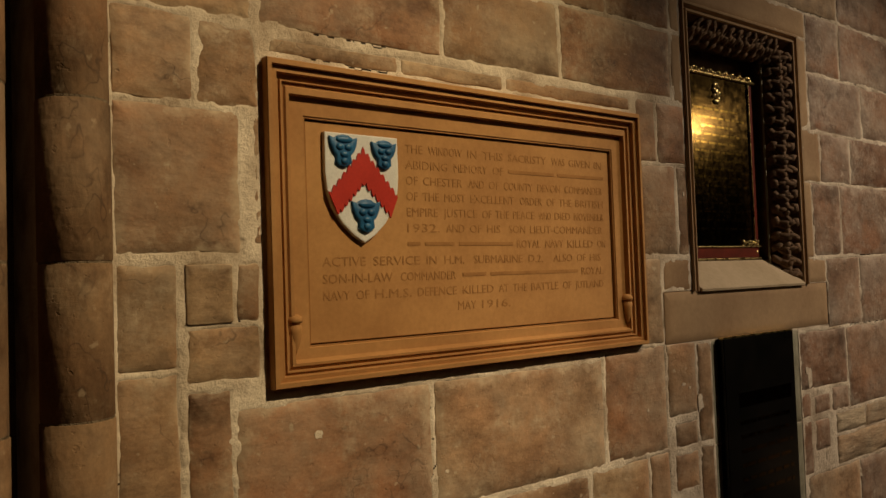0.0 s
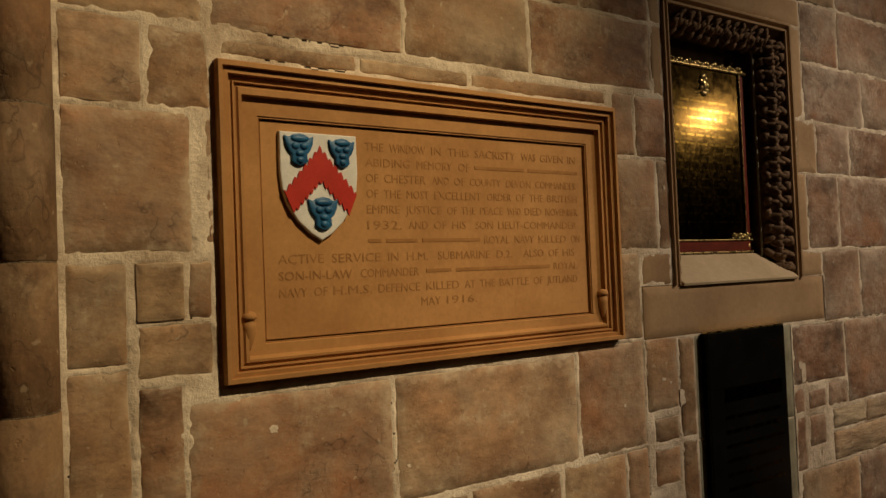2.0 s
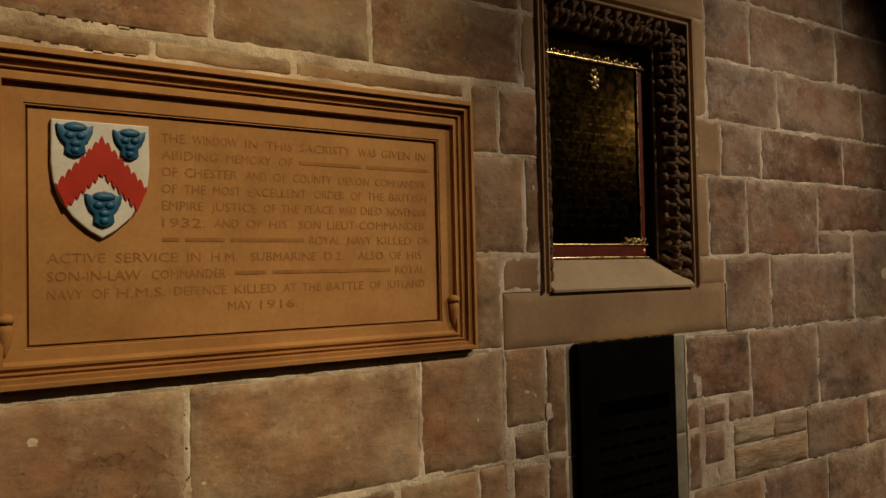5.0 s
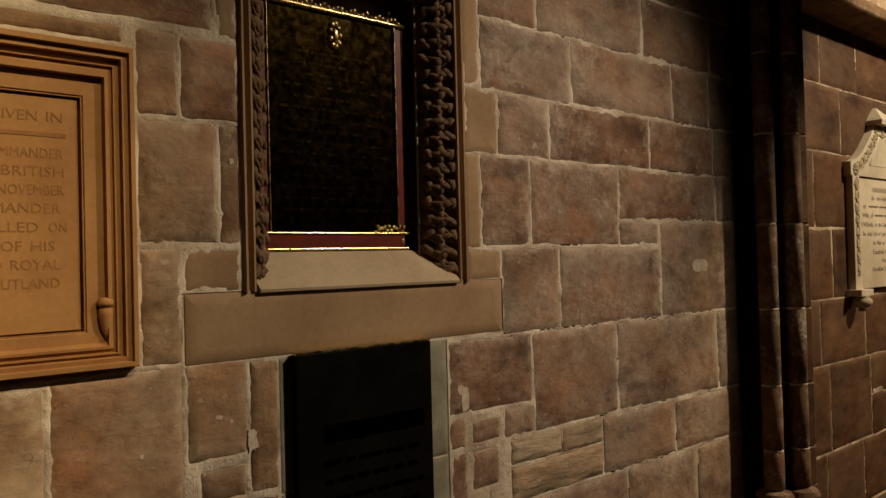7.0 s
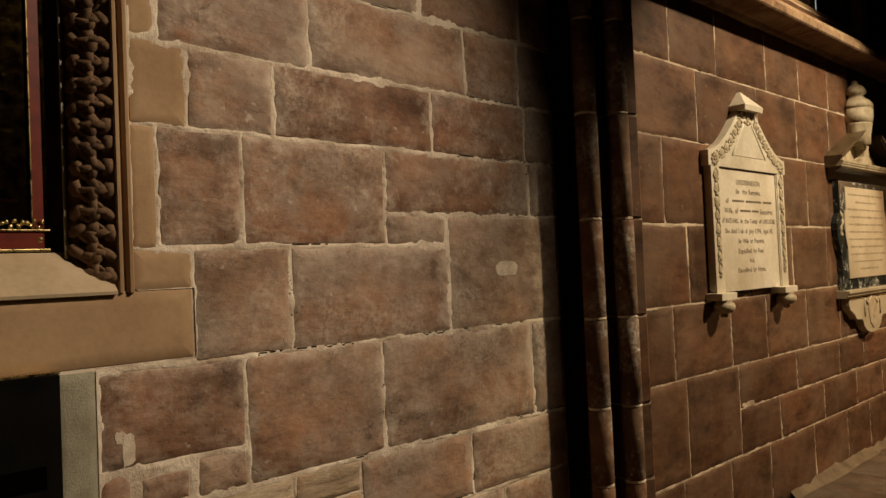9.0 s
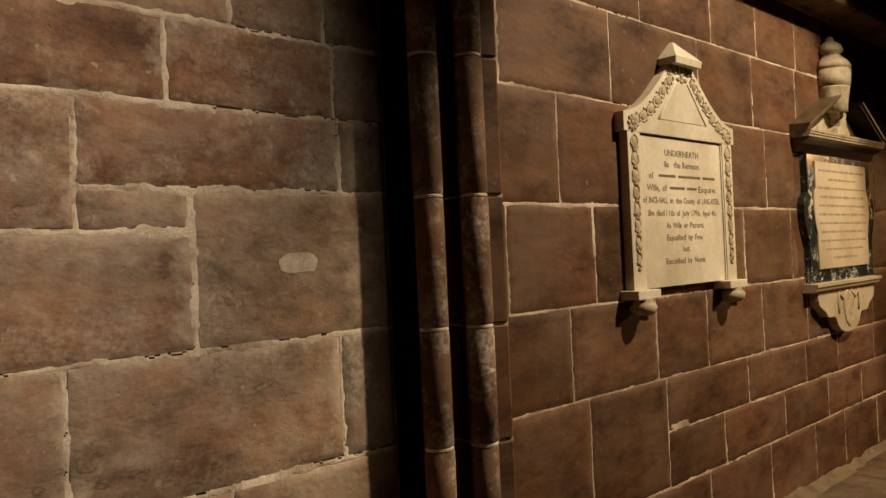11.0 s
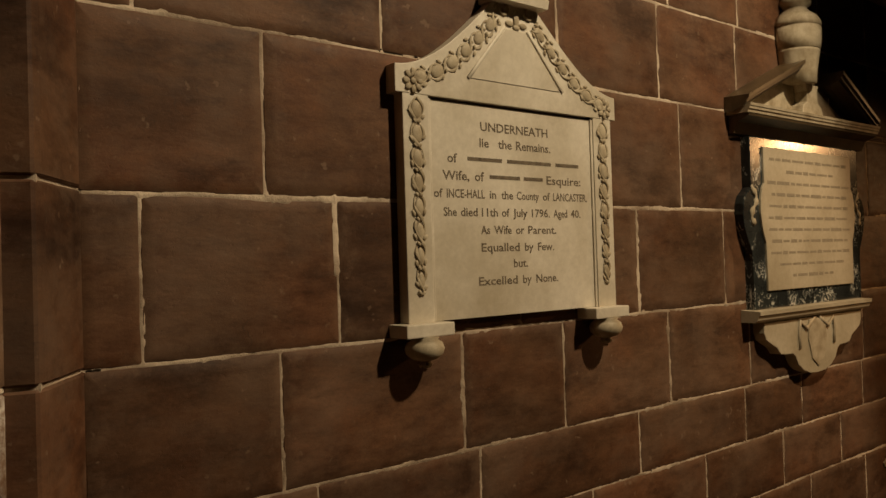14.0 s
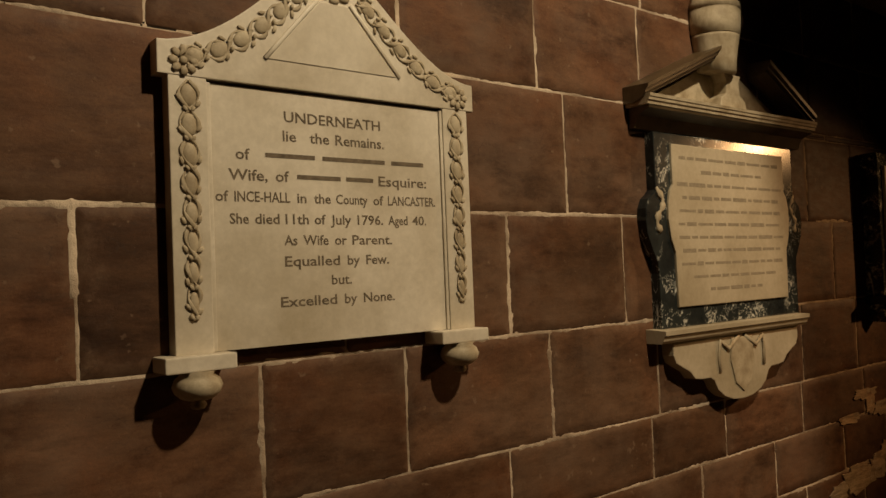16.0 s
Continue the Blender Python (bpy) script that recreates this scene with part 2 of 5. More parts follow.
BRASS_WORD = metal("cut_brass_lettering", (0.40, 0.27, 0.07), 0.12)
BRASS_BRIGHT = metal("bright_brass", (0.8, 0.62, 0.28), 0.28)
RED_ENAMEL = plain_stone("red_enamel", (0.17, 0.024, 0.012), (0.09, 0.013, 0.007), 20, 0.35, 0.05, 0.001, 0.5)
BLACK_FILL = plain_stone("black_engraving", (0.02, 0.014, 0.008), (0.01, 0.008, 0.005), 30, 0.6, 0.05, 0.001, 0.3)
WHITE_PAINT = plain_stone("white_shield_paint", (0.78, 0.78, 0.74), (0.62, 0.62, 0.6), 14, 0.45, 0.35, 0.002, 0.4)
RED_PAINT = plain_stone("red_shield_paint", (0.52, 0.035, 0.02), (0.4, 0.025, 0.015), 10, 0.4, 0.1, 0.001, 0.4)
BLUE_PAINT = plain_stone("blue_shield_paint", (0.02, 0.14, 0.31), (0.012, 0.08, 0.19), 25, 0.4, 0.3, 0.002, 0.45)
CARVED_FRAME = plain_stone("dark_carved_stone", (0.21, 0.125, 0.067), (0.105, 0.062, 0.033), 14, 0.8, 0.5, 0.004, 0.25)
RUBBLE = sandstone("eroded_pale_stone", [(0.40, 0.31, 0.20), (0.46, 0.37, 0.25), (0.34, 0.25, 0.16)], (0.6, 0.52, 0.4), 0.06, 0.4, bands=(1, 1, 4))
FLAG = sandstone("floor_flagstone", [(0.11, 0.08, 0.052), (0.09, 0.064, 0.042), (0.125, 0.09, 0.06)], (0.18, 0.14, 0.1), 0.02, 0.3)
FILLET = plain_stone("dusty_mortar", (0.25, 0.19, 0.125), (0.15, 0.11, 0.07), 8, 0.95, 0.9, 0.012, 0.1)
# marble darkened to carry the shade under the monument's cornices
CORNICE = plain_stone("shade_dark_marble", (0.11, 0.074, 0.037), (0.04, 0.027, 0.014), 7, 0.35, 0.12, 0.003, 0.4)
CRACK = plain_stone("open_joint_dirt", (0.035, 0.024, 0.016), (0.015, 0.011, 0.008), 20, 0.95, 0.4, 0.003, 0.05)
ROOM = plain_stone("aisle_stone", (0.15, 0.105, 0.07), (0.09, 0.065, 0.04), 2, 0.9, 0.5, 0.02, 0.2)


def glass_material():
    m, nt, bsdf = nodes_of("leaded_glass")
    bsdf.inputs["Base Color"].default_value = (0.015, 0.02, 0.02, 1)
    bsdf.inputs["Roughness"].default_value = 0.12
    return m


def lit_glass():
    m, nt, bsdf = nodes_of("daylit_glass")
    bsdf.inputs["Base Color"].default_value = (0.5, 0.55, 0.55, 1)
    bsdf.inputs["Emission Color"].default_value = (0.75, 0.85, 0.9, 1)
    bsdf.inputs["Emission Strength"].default_value = 0.5
    return m


DARK_GLASS, DAY_GLASS = glass_material(), lit_glass()

# ---- mesh tools ----
WALL = 1.68      # the plane of the wall's face
FLOOR = 0.05


def mesh_of(name, bm, material, smooth=False):
    bmesh.ops.recalc_face_normals(bm, faces=bm.faces)
    me = bpy.data.meshes.new(name)
    bm.to_mesh(me)
    bm.free()
    me.materials.append(material)
    if smooth:
        for p in me.polygons:
            p.use_smooth = True
    return me


def part(name, bm, material, parent=None, label="", smooth=False):
    """Links a bmesh as one mesh object under a thing; its origin goes to its middle."""
    lo = [min(v.co[i] for v in bm.verts) for i in range(3)]
    hi = [max(v.co[i] for v in bm.verts) for i in range(3)]
    mid = Vector([(a + b) / 2 for a, b in zip(lo, hi)])
    bmesh.ops.translate(bm, verts=bm.verts, vec=-mid)
    ob = new(name, mesh_of(name, bm, material, smooth))
    ob.location = mid
    if parent:
        ob.parent = parent
        base, up = Vector(parent.location), parent.parent
        while up:
            base += Vector(up.location)
            up = up.parent
        ob.location = mid - base
    if label:
        tagged(ob, label)
    return ob


def thing(name, at, label, category, group="", kind=""):
    ob = new(name)
    ob.location = at
    ob.empty_display_size = 0.05
    return tagged(ob, label, category, group, kind)


def box(bm, x0, x1, y0, y1, z0, z1, bevel=0.0, segments=2):
    made = bmesh.ops.create_cube(bm, size=1)["verts"]
    bmesh.ops.scale(bm, verts=made, vec=(x1 - x0, y1 - y0, z1 - z0))
    bmesh.ops.translate(bm, verts=made, vec=((x0 + x1) / 2, (y0 + y1) / 2, (z0 + z1) / 2))
    if bevel:
        edges = {e for v in made for e in v.link_edges}
        bmesh.ops.bevel(bm, geom=list(edges), offset=bevel, segments=segments, affect="EDGES", profile=0.5)
    return bm


def boxed(*args, **kw):
    return box(bmesh.new(), *args, **kw)


def prism(outline, y0, y1, bevel=0.0):
    """An outline in x and z, carried from y0 (front) to y1 (back)."""
    bm = bmesh.new()
    front = [bm.verts.new((x, y0, z)) for x, z in outline]
    back = [bm.verts.new((x, y1, z)) for x, z in outline]
    face = bm.faces.new(front)
    bm.faces.new(back[::-1])
    n = len(outline)
    for i in range(n):
        j = (i + 1) % n
        bm.faces.new((front[i], back[i], back[j], front[j]))
    bmesh.ops.recalc_face_normals(bm, faces=bm.faces)
    if bevel:
        bmesh.ops.bevel(bm, geom=list(face.edges), offset=bevel, segments=2, affect="EDGES", profile=0.5)
    return bm


def lathe(profile, cx, cy, segments=28, start=0.0, sweep=360.0, bm=None):
    """A profile of (radius, z) turned about an upright axis."""
    bm = bm or bmesh.new()
    closed = sweep >= 360
    count = segments if closed else segments + 1
    rings = []
    for r, z in profile:
        ring = []
        for i in range(count):
            a = radians(start + sweep * i / segments)
            ring.append(bm.verts.new((cx + r * math.cos(a), cy + r * math.sin(a), z)))
        rings.append(ring)
    for a, b in zip(rings, rings[1:]):
        for i in range(segments):
            j = (i + 1) % count
            bm.faces.new((a[i], a[j], b[j], b[i]))
    if closed:
        bm.faces.new(rings[0][::-1])
        bm.faces.new(rings[-1])
    return bm


def tube(points, radius, sides=7, bm=None):
    """A round bar along points, with tapering where radius is a function of 0..1."""
    bm = bm or bmesh.new()
    pts = [Vector(p) for p in points]
    rings = []
    for i, p in enumerate(pts):
        d = (pts[min(i + 1, len(pts) - 1)] - pts[max(i - 1, 0)]).normalized()
        u = d.cross(Vector((0, 1, 0.01))).normalized()
        v = d.cross(u)
        r = radius(i / (len(pts) - 1)) if callable(radius) else radius
        rings.append([bm.verts.new(p + r * (math.cos(a) * u + math.sin(a) * v)) for a in [2 * math.pi * k / sides for k in range(sides)]])
    for a, b in zip(rings, rings[1:]):
        for i in range(sides):
            bm.faces.new((a[i], a[(i + 1) % sides], b[(i + 1) % sides], b[i]))
    bm.faces.new(rings[0][::-1])
    bm.faces.new(rings[-1])
    return bm


def lump(bm, centre, size, angle=0.0, sub=2):
    """A small rounded swelling, turned in the plane of the wall."""
    made = bmesh.ops.create_icosphere(bm, subdivisions=sub, radius=1)["verts"]
    m = Matrix.Translation(centre) @ Matrix.Rotation(angle, 4, "Y") @ Matrix.Diagonal((*size, 1))
    bmesh.ops.transform(bm, matrix=m, verts=made)


def frame_ring(bm, outer, inner, y_out, y_in, back=None):
    """A mitred ring from the rectangle outer at y_out to inner at y_in."""
    def corners(r, y):
        x0, x1, z0, z1 = r
        return [bm.verts.new(p) for p in ((x0, y, z0), (x1, y, z0), (x1, y, z1), (x0, y, z1))]
    a, b = corners(outer, y_out), corners(inner, y_in)
    for i in range(4):
        j = (i + 1) % 4
        bm.faces.new((a[i], a[j], b[j], b[i]))


def moulding(outer, steps, back):
    """A picture-frame moulding: steps of (inset left, right, bottom, top, y) from the back of the wall inwards."""
    bm = bmesh.new()
    x0, x1, z0, z1 = outer
    last, last_y = outer, back
    for l, r, b, t, y in steps:
        now = (x0 + l, x1 - r, z0 + b, z1 - t)
        frame_ring(bm, last, now, last_y, y)
        last, last_y = now, y
    bmesh.ops.remove_doubles(bm, verts=bm.verts, dist=1e-5)
    return bm


def word_mesh(text, height, weight):
    data = bpy.data.curves.new("inscription", "FONT")
    data.body, data.size, data.extrude, data.resolution_u, data.offset = text, height * 1.38, 0.0004, 2, height * weight
    ob = bpy.data.objects.new("inscription", data)
    scene.collection.objects.link(ob)
    bpy.context.view_layer.update()
    me = bpy.data.meshes.new_from_object(ob.evaluated_get(bpy.context.evaluated_depsgraph_get()))
    bpy.data.objects.remove(ob)
    bpy.data.curves.remove(data)
    return me


def inscription(line, x0, x1, z, height, y, parent, material, weight=0.0):
    """One line of lettering between x0 and x1, a part for each word; #n stands for a plain bar n letters long."""
    tokens = line.split(" ")
    lengths = [int(w[1:]) if w[0] == "#" else len(w) for w in tokens]
    unit = (x1 - x0) / (sum(lengths) + 0.8 * (len(tokens) - 1))
    x = x0
    for w, n in zip(tokens, lengths):
        wide = n * unit
        bm = bmesh.new()
        if w[0] == "#":
            box(bm, x, x + wide, y - 0.0008, y + 0.001, z - height * 0.2, z + height * 0.2)
        else:
            me = word_mesh(w, height, weight)
            xs = [v.co.x for v in me.vertices]
            lo, hi = min(xs), max(xs)
            k = wide * 0.96 / max(hi - lo, 1e-4)
            if n <= 4:
                k = min(k, 1.15)
            me.transform(Matrix.Translation((x - lo * k, y, z - height * 0.5)) @ Matrix.Rotation(radians(90), 4, "X") @ Matrix.Diagonal((k, 1, 1, 1)))
            bm.from_mesh(me)
            bpy.data.meshes.remove(me)
        part("word", bm, material, parent)
        x += wide + 0.8 * unit


# ---- the large structure ----
bm = bmesh.new()
box(bm, -4.0, 17.0, -5.5, 2.2, -0.25, FLOOR - 0.012)
floor = tagged(part("floor", bm, MORTAR), "worn stone flags of a church aisle", "floor", kind="structure")
tagged(part("ceiling", boxed(-4.0, 17.0, -5.5, 2.2, 6.5, 6.7), ROOM), "dark stone vault over the aisle", "ceiling", kind="structure")
tagged(part("wall_south", boxed(-4.0, 17.0, -5.7, -5.5, FLOOR - 0.012, 6.5), ROOM), "dark stone wall across the aisle", "wall", kind="structure")
tagged(part("wall_west", boxed(-4.2, -4.0, -5.7, 2.2, FLOOR - 0.012, 6.5), ROOM), "dark stone end wall", "wall", kind="structure")
tagged(part("wall_east", boxed(17.0, 17.2, -5.7, 2.2, FLOOR - 0.012, 6.5), ROOM), "dark stone end wall", "wall", kind="structure")

# The north wall's mortar core, with the niche and the slate's recess cut through its face.
NICHE = (2.436, 3.235, 1.49, 2.527)
RECESS = (2.575, 3.045, 0.30, 1.300)
CORE = WALL + 0.0025


def core_wall(name, x0, x1, z0, z1, holes, material, label, thick=0.4):
    """A thick wall with rectangular openings, built up out of boxes that butt."""
    xs = sorted({x0, x1, *(h[0] for h in holes), *(h[1] for h in holes)})
    zs = sorted({z0, z1, *(h[2] for h in holes), *(h[3] for h in holes)})
    bm = bmesh.new()
    grid = {}

    def vert(i, j, y):
        if (i, j, y) not in grid:
            grid[i, j, y] = bm.verts.new((xs[i], y, zs[j]))
        return grid[i, j, y]

    def solid(i, j):
        if not (0 <= i < len(xs) - 1 and 0 <= j < len(zs) - 1):
            return False
        mx, mz = (xs[i] + xs[i + 1]) / 2, (zs[j] + zs[j + 1]) / 2
        return not any(h[0] < mx < h[1] and h[2] < mz < h[3] for h in holes)
    for i in range(len(xs) - 1):
        for j in range(len(zs) - 1):
            if not solid(i, j):
                continue
            for y in (CORE, CORE + thick):
                bm.faces.new([vert(i, j, y), vert(i + 1, j, y), vert(i + 1, j + 1, y), vert(i, j + 1, y)])
            for di, dj, a, b in ((-1, 0, (0, 0), (0, 1)), (1, 0, (1, 0), (1, 1)), (0, -1, (0, 0), (1, 0)), (0, 1, (0, 1), (1, 1))):
                if not solid(i + di, j + dj):
                    bm.faces.new([vert(i + a[0], j + a[1], CORE), vert(i + b[0], j + b[1], CORE), vert(i + b[0], j + b[1], CORE + thick), vert(i + a[0], j + a[1], CORE + thick)])
    return tagged(part(name, bm, material), label, "wall", kind="structure")


wall_1 = core_wall("wall_1", 0.335, 5.02, FLOOR - 0.012, 6.5, [NICHE, RECESS, (0.812, 2.126, 1.318, 2.074)], MORTAR, "weathered brown sandstone ashlar with wide pale lime joints")


WINDOW = (7.3, 12.2, 3.16, 6.0)
wall_2 = core_wall("wall_2", 5.40, 17.0, FLOOR - 0.012, 6.5, [WINDOW], THIN_MORTAR, "smooth red sandstone ashlar with thin bright joints")


wall_3 = core_wall("wall_3", -4.0, -0.2, FLOOR - 0.012, 6.5, [], MORTAR, "brown sandstone ashlar beyond the pier")

# ---- piers of shafts between the bays ----
def drummed_shaft(pier, cx, cy, r, joints, start, sweep, material=None):
    """A half-engaged shaft of drums, with a mortar ring in each joint."""
    for a, b in zip(joints, joints[1:]):
        wob = random.uniform(-0.0015, 0.0015)
        open_by = 0.002 if material else 0.006
        bm = lathe([(r - open_by, a + open_by * 0.6), (r + wob, a + open_by * 1.8), (r + wob, (a + b) / 2), (r + wob, b - open_by * 1.8), (r - open_by, b - open_by * 0.6)], cx, cy, 22, start, sweep)
        part("drum", bm, material or SHAFT, pier, smooth=True)
        part("joint", lathe([(r - 0.005, b - 0.006), (r - 0.001, b - 0.003), (r - 0.001, b + 0.003), (r - 0.005, b + 0.006)], cx, cy, 22, start, sweep), FILLET if material else MORTAR, pier, "mortar joint")


def shaft_base(pier, cx, cy, r, start, sweep):
    bm = lathe([(r + 0.075, FLOOR), (r + 0.075, 0.22), (r + 0.06, 0.25), (r + 0.065, 0.28), (r + 0.055, 0.31), (r + 0.025, 0.325), (r + 0.018, 0.36),
                (r + 0.035, 0.385), (r + 0.04, 0.405), (r + 0.03, 0.425), (r, 0.435)], cx, cy, 24, start, sweep)
    part("base", bm, SHAFT, pier, "moulded attic base", smooth=False)


JOINTS = [0.435, 0.62, 0.925, 1.285, 1.685, 2.115, 2.50, 2.92, 3.35, 3.8, 4.3, 4.8, 5.4, 6.0, 6.5]


def pier_core(pier, outline, joints):
    """The coursed stone behind the shafts: one block a course, a dark thin joint between."""
    for a, b in zip(joints, joints[1:]):
        bm = bmesh.new()
        lo = [bm.verts.new((x, y, a + 0.004)) for x, y in outline]
        hi = [bm.verts.new((x, y, b - 0.004)) for x, y in outline]
        bm.faces.new(lo[::-1])
        bm.faces.new(hi)
        n = len(outline)
        for i in range(n):
            bm.faces.new((lo[i], lo[(i + 1) % n], hi[(i + 1) % n], hi[i]))
        bmesh.ops.recalc_face_normals(bm, faces=bm.faces)
        edges = [e for e in bm.edges if all(v.co.y < WALL - 0.01 for v in e.verts)]
        bmesh.ops.bevel(bm, geom=edges, offset=0.005, segments=1, affect="EDGES")
        part("stone_block", bm, RED, pier)
    bm = bmesh.new()
    inset = [(x + (0.006 if x < sum(p[0] for p in outline) / len(outline) else -0.006), y + 0.006) for x, y in outline]
    lo = [bm.verts.new((x, y, joints[0])) for x, y in inset]
    hi = [bm.verts.new((x, y, joints[-1])) for x, y in inset]
    bm.faces.new(lo[::-1])
    bm.faces.new(hi)
    for i in range(len(inset)):
        j = (i + 1) % len(inset)
        bm.faces.new((lo[i], lo[j], hi[j], hi[i]))
    part("mortar_core", bm, THIN_MORTAR, pier, "pale mortar between the blocks")


pier = thing("wall_pier", (5.2, 1.6, FLOOR), "clustered sandstone wall shafts, lime-streaked, on moulded bases", "pier")
pier_core(pier, [(5.188, 1.98), (5.188, 1.50), (5.235, 1.468), (5.295, 1.45), (5.315, 1.47), (5.43, 1.65), (5.43, 1.98)], [FLOOR] + JOINTS)
part("nook_back", boxed(4.96, 5.42, 1.985, 2.08, FLOOR, 6.5), ROOM, pier, "dark back of the nook")
drummed_shaft(pier, 5.076, 1.556, 0.046, JOINTS, 0, 360)
drummed_shaft(pier, 5.202, 1.486, 0.043, JOINTS, 0, 360)
shaft_base(pier, 5.076, 1.556, 0.046, 0, 360)
shaft_base(pier, 5.202, 1.486, 0.043, 0, 360)

pier = thing("wall_pier", (0.2, 1.6, FLOOR), "clustered brown sandstone wall shafts beside the tan tablet", "pier")
LEFT_JOINTS = [0.435, 0.90, 1.318, 1.615, 1.925, 2.28, 2.72, 3.3, 3.8, 4.3, 4.8, 5.4, 6.0, 6.5]
pier_core(pier, [(-0.25, 1.98), (-0.25, 1.44), (0.12, 1.44), (0.20, 1.50), (0.20, 1.98)], [FLOOR] + LEFT_JOINTS)
part("nook_back", boxed(-0.24, 0.36, 1.985, 2.08, FLOOR, 6.5), ROOM, pier, "dark back of the nook")
drummed_shaft(pier, 0.381, 1.632, 0.066, LEFT_JOINTS, 0, 360, BROWN_SHAFT)
drummed_shaft(pier, 0.205, 1.545, 0.046, LEFT_JOINTS, 0, 360, BROWN_SHAFT)
shaft_base(pier, 0.381, 1.632, 0.066, 0, 360)
shaft_base(pier, 0.205, 1.545, 0.046, 0, 360)

# ---- string course and window above the second bay ----
sc = thing("string_course", (9.0, WALL, 2.88), "moulded stone string course under the window sill", "string course", kind="structure")
x = 5.44
while x < 16.9:
    x2 = min(x + random.uniform(0.8, 1.15), 16.98)
    bm = bmesh.new()
    prof = [(1.684, 2.872), (1.66, 2.874), (1.645, 2.892), (1.50, 2.900), (1.492, 2.908), (1.490, 2.945), (1.505, 2.955), (1.515, 2.985), (1.53, 2.995), (1.684, 3.10)]
    a = [bm.verts.new((x + 0.002, y, z)) for y, z in prof]
    b = [bm.verts.new((x2 - 0.002, y, z)) for y, z in prof]
    bm.faces.new(a)
    bm.faces.new(b[::-1])
    for i in range(len(prof)):
        j = (i + 1) % len(prof)
        bm.faces.new((a[i], b[i], b[j], a[j]))
    part("moulded_stone", bm, BROWN_SHAFT, sc)
    x = x2

win = thing("window_1", (9.75, 1.95, 3.16), "tall traceried church window with dark leaded glass", "window", kind="structure")
part("window_sill", prism([(7.3, 3.16), (12.2, 3.16), (12.2, 3.2), (7.3, 3.2)], 1.70, 2.08), DRESSED, win)
n_lights = 4
for k in range(n_lights + 1):
    xm = 7.36 + k * (12.14 - 7.36) / n_lights
    part("mullion", prism([(xm - 0.06, 3.2), (xm + 0.06, 3.2), (xm + 0.06, 5.98), (xm - 0.06, 5.98)], 1.86, 2.06, 0.03), DRESSED, win)
for k in range(n_lights):
    a = 7.42 + k * (12.14 - 7.36) / n_lights
    b = a + (12.14 - 7.36) / n_lights - 0.12
    rows, cols = 9, 8
    for r in range(rows):
        for c in range(cols):
            w, h = (b - a) / cols, (5.98 - 3.2) / rows
            part("pane", boxed(a + c * w + 0.004, a + (c + 1) * w - 0.004, 1.955, 1.962, 3.2 + r * h + 0.004, 3.2 + (r + 1) * h - 0.004), DAY_GLASS if (k, r, c) in ((1, 0, 1), (1, 1, 1), (0, 0, 6)) else DARK_GLASS, win)
part("lead_backing", boxed(7.3, 12.2, 1.964, 1.975, 3.2, 6.0), BLACK_FILL, win, "black lead cames and outer dark")

# ---- tan stone memorial with the painted shield ----
memorial = thing("memorial_tablet", (1.466, WALL, 1.306), "tan carved stone tablet with moulded frame and cut lettering", "memorial")
OUT = (0.800, 2.142, 1.322, 2.084)
# each step of the moulding: inset at the sides, at the bottom and at the top, and the depth it reaches
STEPS = [(l, l, b, t, y) for l, b, t, y in (
    (0.000, 0.000, 0.000, 1.656), (0.002, 0.002, 0.002, 1.652), (0.012, 0.012, 0.014, 1.651), (0.013, 0.014, 0.015, 1.664), (0.028, 0.024, 0.030, 1.661),
    (0.029, 0.026, 0.031, 1.677), (0.040, 0.032, 0.044, 1.677), (0.041, 0.033, 0.045, 1.671), (0.045, 0.036, 0.048, 1.671), (0.046, 0.037, 0.049, 1.681),
    (0.052, 0.044, 0.055, 1.679), (0.056, 0.046, 0.060, 1.673), (0.064, 0.052, 0.075, 1.672), (0.066, 0.060, 0.077, 1.689), (0.108, 0.085, 0.121, 1.688),
    (0.110, 0.087, 0.123, 1.692), (0.113, 0.089, 0.126, 1.691), (0.114, 0.090, 0.127, 1.712), (0.119, 0.095, 0.132, 1.712))]
part("moulded_frame", moulding(OUT, STEPS, WALL + 0.004), TABLET, memorial)
part("inscribed_panel", boxed(0.918, 2.024, 1.699, 1.725, 1.416, 1.953, bevel=0.001), TABLET, memorial)
for cx in (0.868, 2.074):
    bm = lathe([(0.001, 1.393), (0.006, 1.403), (0.013, 1.425), (0.0165, 1.447), (0.0165, 1.461), (0.012, 1.465), (0.012, 1.468), (0.0185, 1.469), (0.019, 1.476), (0.017, 1.483), (0.009, 1.488), (0.002, 1.489)], cx, 1.683, 16)
    part("acorn_drop", bm, TABLET, memorial, "carved acorn drop ending a groove", smooth=True)
FACE = 1.6984
